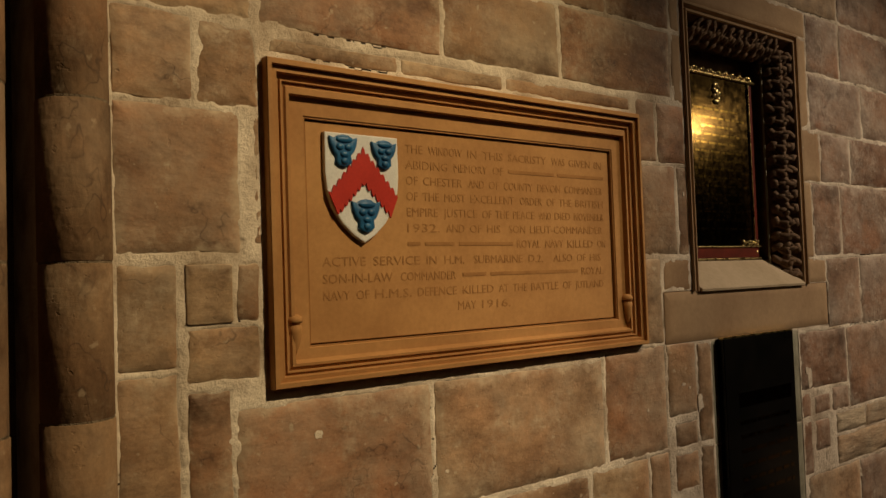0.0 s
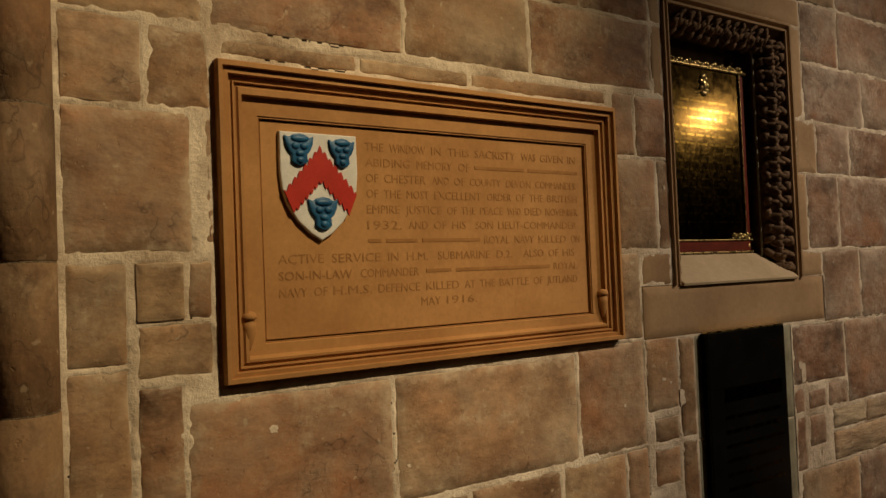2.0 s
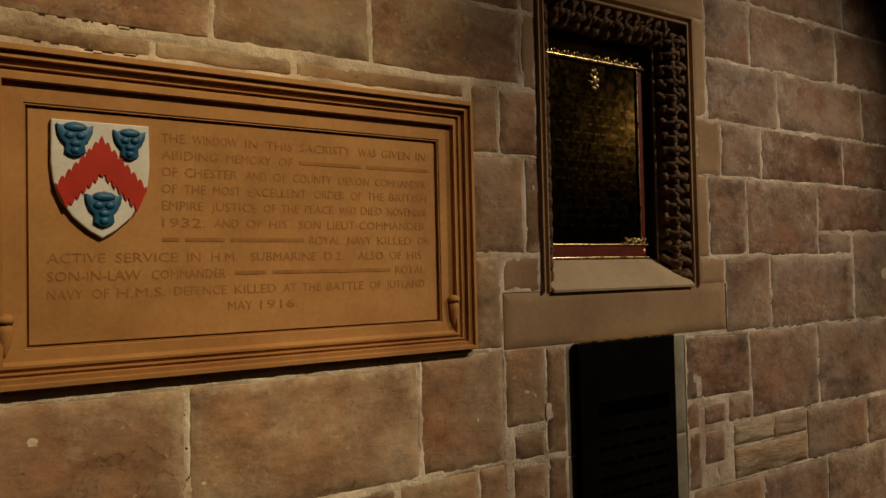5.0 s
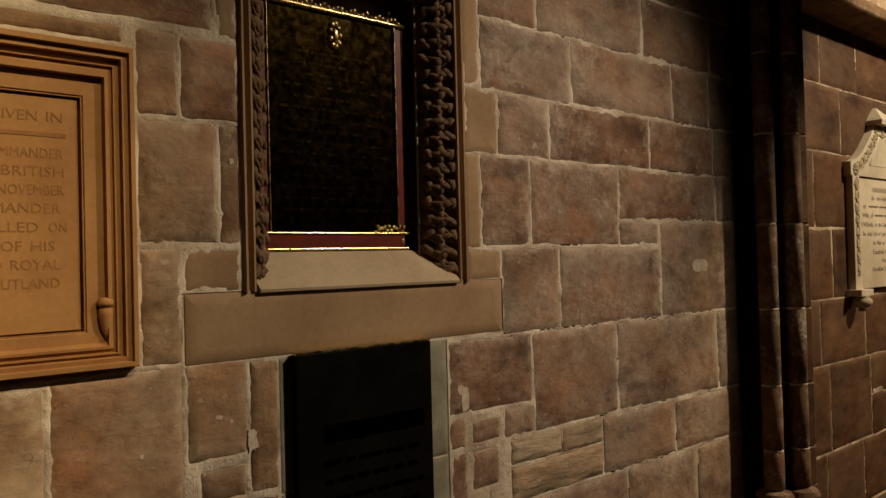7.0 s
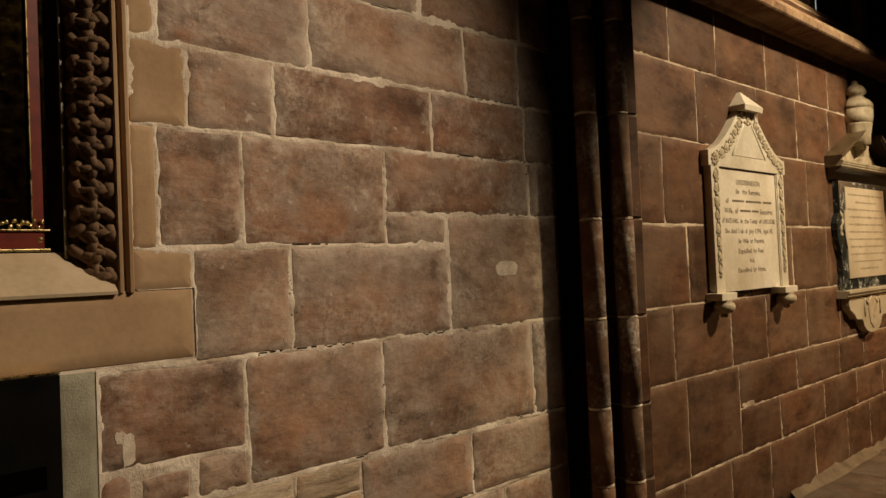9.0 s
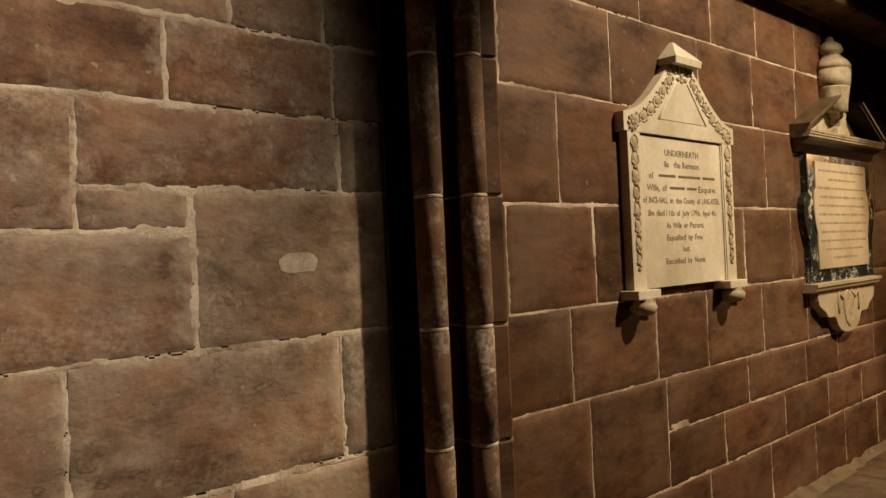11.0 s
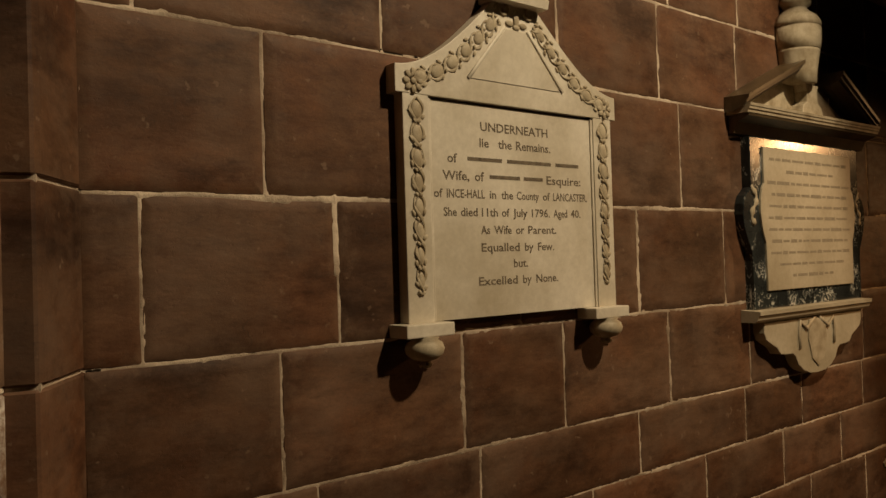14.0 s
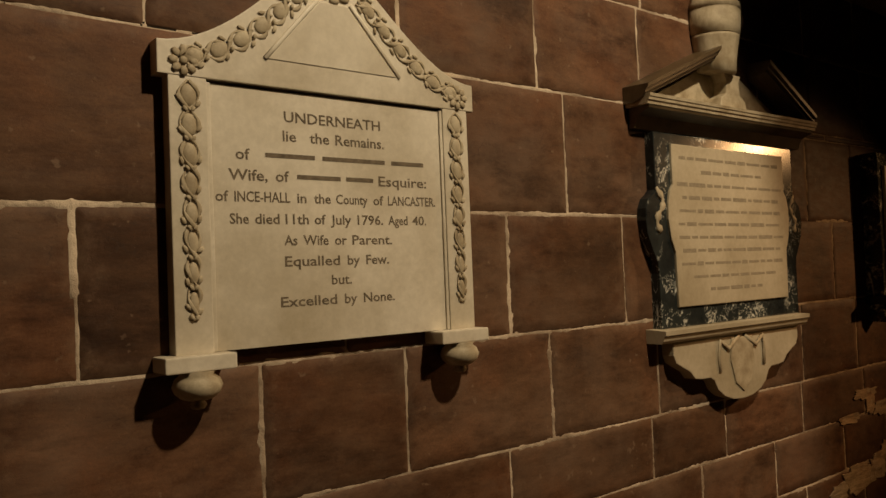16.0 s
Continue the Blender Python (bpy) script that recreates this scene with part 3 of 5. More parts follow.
LINES = [("THE WINDOW IN THIS SACRISTY WAS GIVEN IN", 1.212, 1.998, 1.908),
         ("ABIDING MEMORY OF #9 #10", 1.212, 1.998, 1.866),
         ("OF CHESTER AND OF COUNTY DEVON COMMANDER", 1.212, 1.998, 1.824),
         ("OF THE MOST EXCELLENT ORDER OF THE BRITISH", 1.212, 1.998, 1.782),
         ("EMPIRE JUSTICE OF THE PEACE WHO DIED NOVEMBER", 1.212, 1.998, 1.740),
         ("1932. AND OF HIS SON LIEUT-COMMANDER", 1.212, 1.998, 1.698),
         ("#2 #5 #10 ROYAL NAVY KILLED ON", 1.212, 1.998, 1.655),
         ("ACTIVE SERVICE IN H.M. SUBMARINE D.2. ALSO OF HIS", 0.955, 1.985, 1.612),
         ("SON-IN-LAW COMMANDER #4 #17 ROYAL", 0.955, 1.985, 1.570),
         ("NAVY OF H.M.S. DEFENCE KILLED AT THE BATTLE OF JUTLAND", 0.955, 1.985, 1.528),
         ("MAY 1916.", 1.375, 1.575, 1.486)]
for text, x0, x1, z in LINES:
    inscription(text, x0, x1, z, 0.024, FACE, memorial, LETTERING)

SX0, SX1, SZ1, SZ0 = 0.964, 1.180, 1.930, 1.657
SCX = (SX0 + SX1) / 2
right = [(SX1, SZ1), (SX1 + 0.001, 1.83), (SX1 - 0.004, 1.785), (SX1 - 0.018, 1.745), (SX1 - 0.045, 1.705), (SX1 - 0.078, 1.675)]
outline = [(SX0, SZ1)] + right + [(SCX, SZ0)] + [(2 * SCX - x, z) for x, z in reversed(right[1:])]
shield = part("shield", prism(outline, 1.686, 1.706, 0.003), WHITE_PAINT, memorial, "white painted heraldic shield")
# the engrailed red chevron
n = 7
legs = ((SX0 + 0.006, 1.775), (SCX, 1.892), (SX1 - 0.006, 1.775))


def scalloped(a, b, n, depth):
    pts = []
    for i in range(n):
        for k in range(4):
            f = (i + k / 4) / n
            x, z = a[0] + (b[0] - a[0]) * f, a[1] + (b[1] - a[1]) * f
            pts.append((x, z + depth * (1.5 * abs(math.cos(math.pi * k / 4)) - 0.75)))
    return pts


top = scalloped(legs[0], legs[1], n, 0.009) + scalloped(legs[1], legs[2], n, 0.009) + [legs[2]]
low = scalloped((SX1 - 0.030, 1.727), (SCX, 1.808), n - 1, -0.009) + scalloped((SCX, 1.808), (SX0 + 0.030, 1.727), n - 1, -0.009) + [(SX0 + 0.030, 1.727)]
part("chevron", prism(top + low, 1.682, 1.687), RED_PAINT, shield, "red chevron with scalloped edges")
for cx, cz, k in ((SCX - 0.058, 1.888, 0.92), (SCX + 0.062, 1.885, 0.86), (SCX + 0.003, 1.728, 0.95)):
    bm = prism([(cx + k * x, cz + k * z) for x, z in [(-0.043, 0.034), (-0.03, 0.030), (-0.016, 0.038), (0, 0.041), (0.016, 0.038), (0.03, 0.030), (0.043, 0.034), (0.040, 0.012), (0.032, -0.006),
                                                  (0.022, -0.016), (0.024, -0.036), (0.012, -0.044), (0, -0.048), (-0.012, -0.044), (-0.024, -0.036), (-0.022, -0.016), (-0.032, -0.006), (-0.040, 0.012)]],
               1.677, 1.687, 0.003)
    for dx, dz, sx, sz in ((0, 0.026, 0.028, 0.010), (-0.013, 0.006, 0.013, 0.010), (0.013, 0.006, 0.013, 0.010), (0, -0.014, 0.014, 0.009), (0, -0.032, 0.012, 0.010)):
        lump(bm, (cx + k * dx, 1.677, cz + k * dz), (k * sx, 0.006, k * sz))
    part("charge", bm, BLUE_PAINT, shield, "blue lobed heraldic charge", smooth=True)

def garland(line, amp, y, wave=0.118, leaf=1.0, husk=0.0, taper=0.0):
    """Two stems twining along a line of (x, z), with curled leaves, or one oval husk, in each loop; it narrows by taper."""
    pts = [Vector((x, 0, z)) for x, z in line]
    run_at = [0.0]
    for a, d in zip(pts, pts[1:]):
        run_at.append(run_at[-1] + (d - a).length)

    def at(s):
        k = max(i for i in range(len(pts) - 1) if run_at[i] <= s)
        f = (s - run_at[k]) / (run_at[k + 1] - run_at[k])
        d = (pts[k + 1] - pts[k]).normalized()
        return pts[k].lerp(pts[k + 1], f), Vector((-d.z, 0, d.x)), d
    bm = bmesh.new()
    count = int(run_at[-1] / 0.009)
    for phase in (0, math.pi):
        path = []
        for i in range(count + 1):
            p, side, d = at(min(run_at[-1] * i / count, run_at[-1] - 1e-6))
            a = 2 * math.pi * run_at[-1] * i / count / wave + phase
            path.append(p + side * amp * (1 - taper * i / count) * math.sin(a) + Vector((0, y - 0.004 * math.cos(a), 0)))
        tube(path, lambda f: (0.0055 if not husk else 0.0042) + 0.0022 * math.sin(f * 61 + phase), 6, bm)
    loops = int(run_at[-1] / (wave / 2))
    for i in range(loops):
        p, side, d = at((i + 0.5) * run_at[-1] / loops)
        turn = math.atan2(d.z, d.x)
        thin = 1 - taper * (i + 0.5) / loops
        if husk:
            lump(bm, p + Vector((0, y + 0.004, 0)), (wave * 0.21, 0.013, husk * thin), -turn, 2)
            for s in (-1, 1):
                lump(bm, p + d * wave * 0.24 + side * s * husk * thin * 0.45 + Vector((0, y - 0.003, 0)), (0.009, 0.009, 0.0055), -turn + s * 0.7, 1)
                lump(bm, p + d * wave * random.uniform(0.05, 0.15) + side * s * husk * thin * random.uniform(1.05, 1.3) + Vector((0, y, 0)), (0.012, 0.008, 0.006), -turn + s * random.uniform(0.2, 0.9), 1)
            continue
        for k in range(4):
            a = k * 1.571 + random.uniform(-0.4, 0.4)
            off = (side * math.sin(a) * 0.62 + d * math.cos(a) * 0.8) * amp
            lump(bm, p + off * random.uniform(0.5, 0.95) + Vector((0, y - 0.002, 0)), (leaf * random.uniform(0.009, 0.014), 0.008 * leaf, leaf * random.uniform(0.005, 0.008)), -turn + a, 1)
        for s in (-1, 1):
            lump(bm, p + side * s * amp * random.uniform(1.15, 1.4) + d * random.uniform(-0.01, 0.01) + Vector((0, y + 0.001, 0)), (0.013 * leaf, 0.007 * leaf, 0.007 * leaf), -turn + random.uniform(-0.8, 0.8), 1)
    return bm


# ---- niche with a brass plate ----
niche = thing("niche_frame", (2.84, WALL, 1.49), "moulded stone niche frame carved with a running vine", "niche")
NO = (2.428, 3.243, 1.485, 2.535)


def three_sided(steps, back, start=0.0):
    """A moulding on two jambs and the head; it stops square on the sill."""
    bm = bmesh.new()
    x0, x1, z0, z1 = NO
    last, ly = start, back
    for d, y in steps:
        a = [bm.verts.new(p) for p in ((x0 + last, ly, z0), (x0 + last, ly, z1 - last), (x1 - last, ly, z1 - last), (x1 - last, ly, z0))]
        b = [bm.verts.new(p) for p in ((x0 + d, y, z0), (x0 + d, y, z1 - d), (x1 - d, y, z1 - d), (x1 - d, y, z0))]
        for i in range(3):
            bm.faces.new((a[i], a[i + 1], b[i + 1], b[i]))
        last, ly = d, y
    bmesh.ops.remove_doubles(bm, verts=bm.verts, dist=1e-5)
    return bm


part("moulding", three_sided([(0, 1.674), (0.005, 1.668), (0.012, 1.669), (0.018, 1.686), (0.024, 1.682), (0.030, 1.672), (0.036, 1.673), (0.038, 1.682)], WALL + 0.004), DRESSED, niche)
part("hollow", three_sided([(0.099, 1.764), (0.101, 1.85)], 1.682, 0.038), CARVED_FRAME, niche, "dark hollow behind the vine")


for line, tilt, base in (([(NO[0] + 0.080, 1.505 + 0.06 * k) for k in range(17)], 0.9, NO[0] + 0.080),
                         ([(NO[1] - 0.080, 1.505 + 0.06 * k) for k in range(17)], -0.9, NO[1] - 0.080)):
    bm = garland(line, 0.022, 1.722, 0.105, 2.1)
    for v in bm.verts:
        v.co.y += tilt * (v.co.x - base)
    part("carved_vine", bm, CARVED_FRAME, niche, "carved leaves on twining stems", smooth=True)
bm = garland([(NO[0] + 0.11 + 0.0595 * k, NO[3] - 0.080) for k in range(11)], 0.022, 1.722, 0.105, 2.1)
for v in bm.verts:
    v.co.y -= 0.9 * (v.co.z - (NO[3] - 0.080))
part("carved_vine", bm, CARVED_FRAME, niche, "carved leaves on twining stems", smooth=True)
bm = bmesh.new()
sill = [(1.668, 1.482), (1.666, 1.490), (1.79, 1.592), (1.80, 1.482)]
a = [bm.verts.new((NO[0] + 0.045, y, z)) for y, z in sill]
b = [bm.verts.new((NO[1] - 0.045, y, z)) for y, z in sill]
bm.faces.new(a)
bm.faces.new(b[::-1])
for i in range(4):
    bm.faces.new((a[i], b[i], b[(i + 1) % 4], a[(i + 1) % 4]))
part("sloping_sill", bm, SILL, niche, "smooth pale sloping sill")
part("arris", boxed(3.111, 3.119, 1.766, 1.774, 1.575, 2.43, bevel=0.002), GREENISH, niche, "thin pale inner edge")
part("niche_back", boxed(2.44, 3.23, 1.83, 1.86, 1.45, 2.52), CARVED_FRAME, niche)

plate = thing("brass_plate", (2.83, 1.80, 1.60), "dark tarnished brass memorial plate with red enamel border", "plaque")
part("plate", boxed(2.535, 3.085, 1.796, 1.806, 1.595, 2.335, bevel=0.002), BRASS, plate)
for x0, x1, z0, z1 in ((2.548, 3.072, 1.604, 1.645), (2.548, 2.572, 1.65, 2.322), (3.048, 3.072, 1.65, 2.322)):
    part("border", boxed(x0, x1, 1.7935, 1.7965, z0, z1), RED_ENAMEL, plate, "dull red enamel border")
for x0, x1, z0, z1 in ((2.535, 3.085, 1.645, 1.650), (2.535, 3.085, 1.595, 1.602), (2.574, 2.578, 1.65, 2.326), (3.042, 3.046, 1.65, 2.326)):
    part("fillet", boxed(x0, x1, 1.788, 1.796, z0, z1, bevel=0.0015), BRASS_BRIGHT, plate, "bright brass fillet")
for cx in (2.556, 3.064):
    part("stud", lathe([(0.009, 0.0), (0.009, 0.004), (0.006, 0.008), (0.001, 0.010)], 0, 0, 12), BRASS_BRIGHT, plate, "round brass stud", smooth=True)
    st = bpy.context.scene.collection.objects[-1]
    st.matrix_local = Matrix.Translation((cx - 2.83, 1.795 - 1.80, 1.625 - 1.60)) @ Matrix.Rotation(radians(90), 4, "X")
bm = bmesh.new()
for k in range(9):
    a = k * 0.7
    lump(bm, (2.815 + 0.017 * math.cos(a), 1.792, 2.262 + 0.036 * math.sin(a)), (0.010, 0.006, 0.012), a, 1)
lump(bm, (2.815, 1.792, 2.262), (0.014, 0.007, 0.022))
part("crest", bm, BRASS_BRIGHT, plate, "small cast brass crest", smooth=True)
bm = bmesh.new()
for k in range(20):
    lump(bm, (2.541 + 0.004 * math.sin(k * 2.1), 1.790, 2.325 - 0.017 * k), (0.006, 0.005, 0.008), k * 0.8, 1)
part("side_beading", bm, BRASS_BRIGHT, plate, "beaded brass edge", smooth=True)
part("top_bead", tube([(2.536 + 0.548 * k / 12, 1.789, 2.331) for k in range(13)], 0.0065, 10), BRASS_BRIGHT, plate, "rounded bright brass bead", smooth=True)
bm = bmesh.new()
for k in range(33):
    lump(bm, (2.552 + 0.016 * k, 1.791, 2.345 + 0.006 * math.sin(k * 1.9)), (0.010, 0.006, 0.007 + 0.003 * math.cos(k * 2.4)), k * 0.9, 1)
part("cresting", bm, BRASS_BRIGHT, plate, "cast brass leaf cresting", smooth=True)
bm = bmesh.new()
for k in range(14):
    lump(bm, (2.95 + 0.009 * k, 1.790, 1.652 + 0.018 * abs(math.sin(k * 1.3))), (0.008, 0.005, 0.006), k, 1)
part("ornament", bm, BRASS_BRIGHT, plate, "small brass leaf ornament", smooth=True)
z = 2.195
for i in range(15):
    wide = (0.30, 0.40, 0.22, 0.36)[i % 4] if i < 6 else random.uniform(0.30, 0.42)
    x = 2.815 - wide / 2
    while x < 2.815 + wide / 2 - 0.02:
        w = random.uniform(0.02, 0.06)
        part("engraved_word", boxed(x, min(x + w, 2.815 + wide / 2), 1.7950, 1.7965, z - 0.0045, z + 0.0045), BRASS_WORD, plate)
        x += w + 0.010
    z -= 0.034

slate = thing("slate_panel", (2.81, 1.70, 0.3), "tall polished black slate panel set in the wall", "panel")
part("slab", boxed(2.567, 3.051, 1.652, 1.72, 0.304, 1.305, bevel=0.003), SLATE, slate)
part("edge_strip", boxed(2.567, 3.051, 1.653, 1.676, 1.3055, 1.3105), BRASS_BRIGHT, slate, "thin bright edge")
# brass strip and bars stand in for the lit floor mirrored in the slate
part("title_strip", boxed(2.650, 3.015, 1.6510, 1.6525, 1.048, 1.100), BRASS, slate, "brass strip in place of a pale reflection")
for k in range(6):
    x = 2.65
    while x < 3.0:
        w = random.uniform(0.03, 0.09)
        part("engraved_word", boxed(x, min(x + w, 3.01), 1.6508, 1.6525, 0.985 - 0.052 * k, 0.999 - 0.052 * k), BRASS, slate)
        x += w + 0.014

# ---- white marble tablet with ogee top ----
ogee_tablet = thing("marble_tablet", (6.745, WALL, 1.2), "aged white marble wall tablet with ogee top and carved garlands", "memorial")
C = 6.745
part("inscribed_panel", boxed(C - 0.37, C + 0.365, 1.612, 1.676, 1.328, 1.975), MARBLE, ogee_tablet)
for s in (-1, 1):
    x0, x1 = sorted((C + s * 0.362, C + s * 0.455))
    part("pilaster", boxed(x0, x1, 1.592, 1.676, 1.325, 1.984, bevel=0.003), MARBLE, ogee_tablet)
    ix0, ix1 = sorted((C + s * 0.352, C + s * 0.362))
    part("fillet", boxed(ix0, ix1, 1.600, 1.612, 1.328, 1.975, bevel=0.002), MARBLE, ogee_tablet)
    x0, x1 = (C - 0.495, C - 0.325) if s < 0 else (C + 0.295, C + 0.470)
    cx = (x0 + x1) / 2
    br = part("bracket", boxed(x0, x1, 1.505, 1.676, 1.290, 1.327, bevel=0.004), MARBLE, ogee_tablet)
    bm = lathe([(0.003, 1.200), (0.016, 1.203), (0.021, 1.212), (0.015, 1.220), (0.038, 1.227), (0.053, 1.240), (0.058, 1.256), (0.052, 1.272), (0.040, 1.281), (0.044, 1.290)], cx, 0, 22)
    for v in bm.verts:
        v.co.y = min(1.574 + v.co.y * 1.95, 1.676)
    part("bun_pendant", bm, CARVED, br, "turned drop under the bracket", smooth=True)
    px = C + s * 0.408
    part("husk_garland", garland([(px, 1.972 - 0.0562 * k) for k in range(11)], 0.025, 1.587, 0.136, 1.0, 0.021, 0.45), CARVED, ogee_tablet, "carved twining leaf garland", smooth=True)


def ogee(n=16):
    """The sweeping edge from an ear up to the neck."""
    return [(-0.480 + 0.385 * (i / n), 2.062 + 0.245 * (1 - math.cos(math.pi / 2 * i / n)) ** 0.92) for i in range(n + 1)]


edge = ogee()
outline = [(C + x, z) for x, z in edge] + [(C - x, z) for x, z in reversed(edge)] + [(C + 0.48, 1.982), (C - 0.48, 1.982)]
ped = part("pediment", prism(outline, 1.588, 1.676, 0.003), MARBLE, ogee_tablet)
tri_o = [(C - 0.205, 2.052), (C + 0.195, 2.052), (C + 0.040, 2.226), (C - 0.044, 2.226)]
part("tympanum", prism(tri_o, 1.583, 1.590, 0.002), MARBLE, ped, "plain raised triangular field")
for s in (-1, 1):
    tube_pts = [(C + s * (0.208 - 0.158 * f), 1.584, 2.052 + 0.180 * f) for f in (0, 0.25, 0.5, 0.75, 1)]
    part("bead", tube(tube_pts, 0.0065), MARBLE, ped, smooth=True)
    path = [(C + s * (-x - 0.052 * (1 - 0.3 * i / 16)), z - 0.034 + 0.004 * i / 16) for i, (x, z) in enumerate(edge)][:16]
    bm = garland(path, 0.023, 1.584, 0.132, 1.0, 0.020)
    part("leaf_garland", bm, CARVED, ped, "carved garland of leaves", smooth=True)
    bm = bmesh.new()
    rx, rz = C + s * 0.418, 2.018
    for k in range(8):
        a = k * math.pi / 4
        lump(bm, (rx + 0.025 * math.cos(a), 1.583, rz + 0.025 * math.sin(a)), (0.014, 0.010, 0.011), -a, 1)
    lump(bm, (rx, 1.583, rz), (0.010, 0.010, 0.010))
    part("rosette", bm, CARVED, ped, "carved rosette", smooth=True)
    bm = bmesh.new()
    spiral = [(C + s * (0.058 + (0.034 - 0.0035 * k * 0.75) * math.cos(k * 0.6)), 1.584 - 0.0006 * k, 2.285 + (0.034 - 0.0035 * k * 0.75) * math.sin(k * 0.6)) for k in range(12)]
    tube(spiral, 0.007, 7, bm)
    part("scroll", bm, CARVED, ped, "carved scroll at the neck", smooth=True)
bm = bmesh.new()
for dx, dz, sx, sz in ((0, 2.262, 0.012, 0.035), (-0.03, 2.245, 0.018, 0.010), (0.03, 2.245, 0.018, 0.010), (0, 2.236, 0.016, 0.010)):
    lump(bm, (C + dx, 1.584, dz), (sx, 0.012, sz), 0, 2)
part("neck_leaf", bm, CARVED, ped, "carved leaf at the neck", smooth=True)
bm = bmesh.new()
base = [bm.verts.new(p) for p in ((C - 0.116, 1.505, 2.302), (C + 0.106, 1.505, 2.302), (C + 0.106, 1.676, 2.302), (C - 0.116, 1.676, 2.302))]
rim = [bm.verts.new(p) for p in ((C - 0.120, 1.497, 2.330), (C + 0.110, 1.497, 2.330), (C + 0.110, 1.676, 2.330), (C - 0.120, 1.676, 2.330))]
top = [bm.verts.new((C - 0.016, 1.640, 2.418)), bm.verts.new((C - 0.004, 1.640, 2.418)), bm.verts.new((C - 0.004, 1.676, 2.418)), bm.verts.new((C - 0.016, 1.676, 2.418))]
bm.faces.new(base[::-1])
bm.faces.new(top)
for lo, hi in ((base, rim), (rim, top)):
    for i in range(4):
        bm.faces.new((lo[i], lo[(i + 1) % 4], hi[(i + 1) % 4], hi[i]))
part("cap", bm, MARBLE, ogee_tablet, "pyramidal marble cap block")
for text, x0, x1, z, h in [("UNDERNEATH", 6.59, 6.90, 1.912, 0.030), ("lie the Remains.", 6.585, 6.905, 1.862, 0.030),
                           ("of #5 #7 #4", 6.455, 7.035, 1.809, 0.030), ("Wife, of #6 #4 Esquire:", 6.435, 7.05, 1.757, 0.030),
                           ("of INCE-HALL in the County of LANCASTER.", 6.40, 7.08, 1.703, 0.028), ("She died 11th of July 1796. Aged 40.", 6.435, 7.04, 1.648, 0.028),
                           ("As Wife or Parent.", 6.58, 6.92, 1.594, 0.028), ("Equalled by Few.", 6.58, 6.91, 1.540, 0.028),
                           ("but.", 6.715, 6.785, 1.489, 0.028), ("Excelled by None.", 6.565, 6.92, 1.437, 0.028)]:
    inscription(text, x0, x1, z, h * 0.95, 1.6114, ogee_tablet, INK, 0.022)

ogee_tablet.location, ogee_tablet.scale = (6.771, WALL, 1.193), (1.023, 0.52, 1.023)      # a shallow slab, close to the wall

# ---- dark marble monument with broken pediment and urn ----
mon = thing("pediment_monument", (8.565, WALL, 0.95), "dark veined marble monument with cream panel, broken pediment and urn", "memorial")
M = 8.57
half = [(0.500, 1.985), (0.500, 1.77), (0.515, 1.755), (0.545, 1.735), (0.562, 1.70), (0.566, 1.655), (0.556, 1.60), (0.528, 1.54), (0.505, 1.50), (0.500, 1.46), (0.500, 1.255)]
part("backing", prism([(M + x, z) for x, z in half] + [(M - x, z) for x, z in reversed(half)], 1.606, 1.676, 0.004), DARK_MARBLE, mon, "dark green veined marble back")
ph = [(0.405, 1.945), (0.405, 1.79), (0.425, 1.765), (0.437, 1.72), (0.440, 1.66), (0.428, 1.59), (0.405, 1.535), (0.400, 1.33)]
part("inscribed_panel", prism([(M + x, z) for x, z in ph] + [(M - x, z) for x, z in reversed(ph)], 1.590, 1.608, 0.004), CREAM, mon, "cream marble panel with waisted sides")
for k in range(11):
    wide = (0.36, 0.22, 0.38, 0.35, 0.37, 0.38, 0.38, 0.36, 0.37, 0.30, 0.19)[k]
    z = 1.895 - k * 0.0505
    x = M - wide
    while x < M + wide - 0.03:
        w = random.uniform(0.03, 0.11)
        tall = random.choice((0.005, 0.006, 0.0075))
        part("word", boxed(x, min(x + w, M + wide), 1.5892, 1.5902, z - tall, z + tall), FAINT_INK, mon)
        x += w + 0.012
for s in (-1, 1):
    bm = bmesh.new()
    tube([(M + s * (0.482 + 0.020 * math.sin(k * 0.55)), 1.604 - 0.002 * math.cos(k * 1.9), 1.615 + k * 0.0125) for k in range(14)], lambda f: 0.012 + 0.006 * math.sin(f * 24), 8, bm)
    part("side_scroll", bm, CARVED, mon, "pale carved scroll on the side", smooth=True)


def run(name, x0, x1, prof, material, label=""):
    """A moulding of the profile (y, z), run along x and returned square to the wall."""
    bm = bmesh.new()
    a = [bm.verts.new((x0, y, z)) for y, z in prof]
    b = [bm.verts.new((x1, y, z)) for y, z in prof]
    bm.faces.new(a)
    bm.faces.new(b[::-1])
    for i in range(len(prof)):
        j = (i + 1) % len(prof)
        bm.faces.new((a[i], b[i], b[j], a[j]))
    return part(name, bm, material, mon, label)


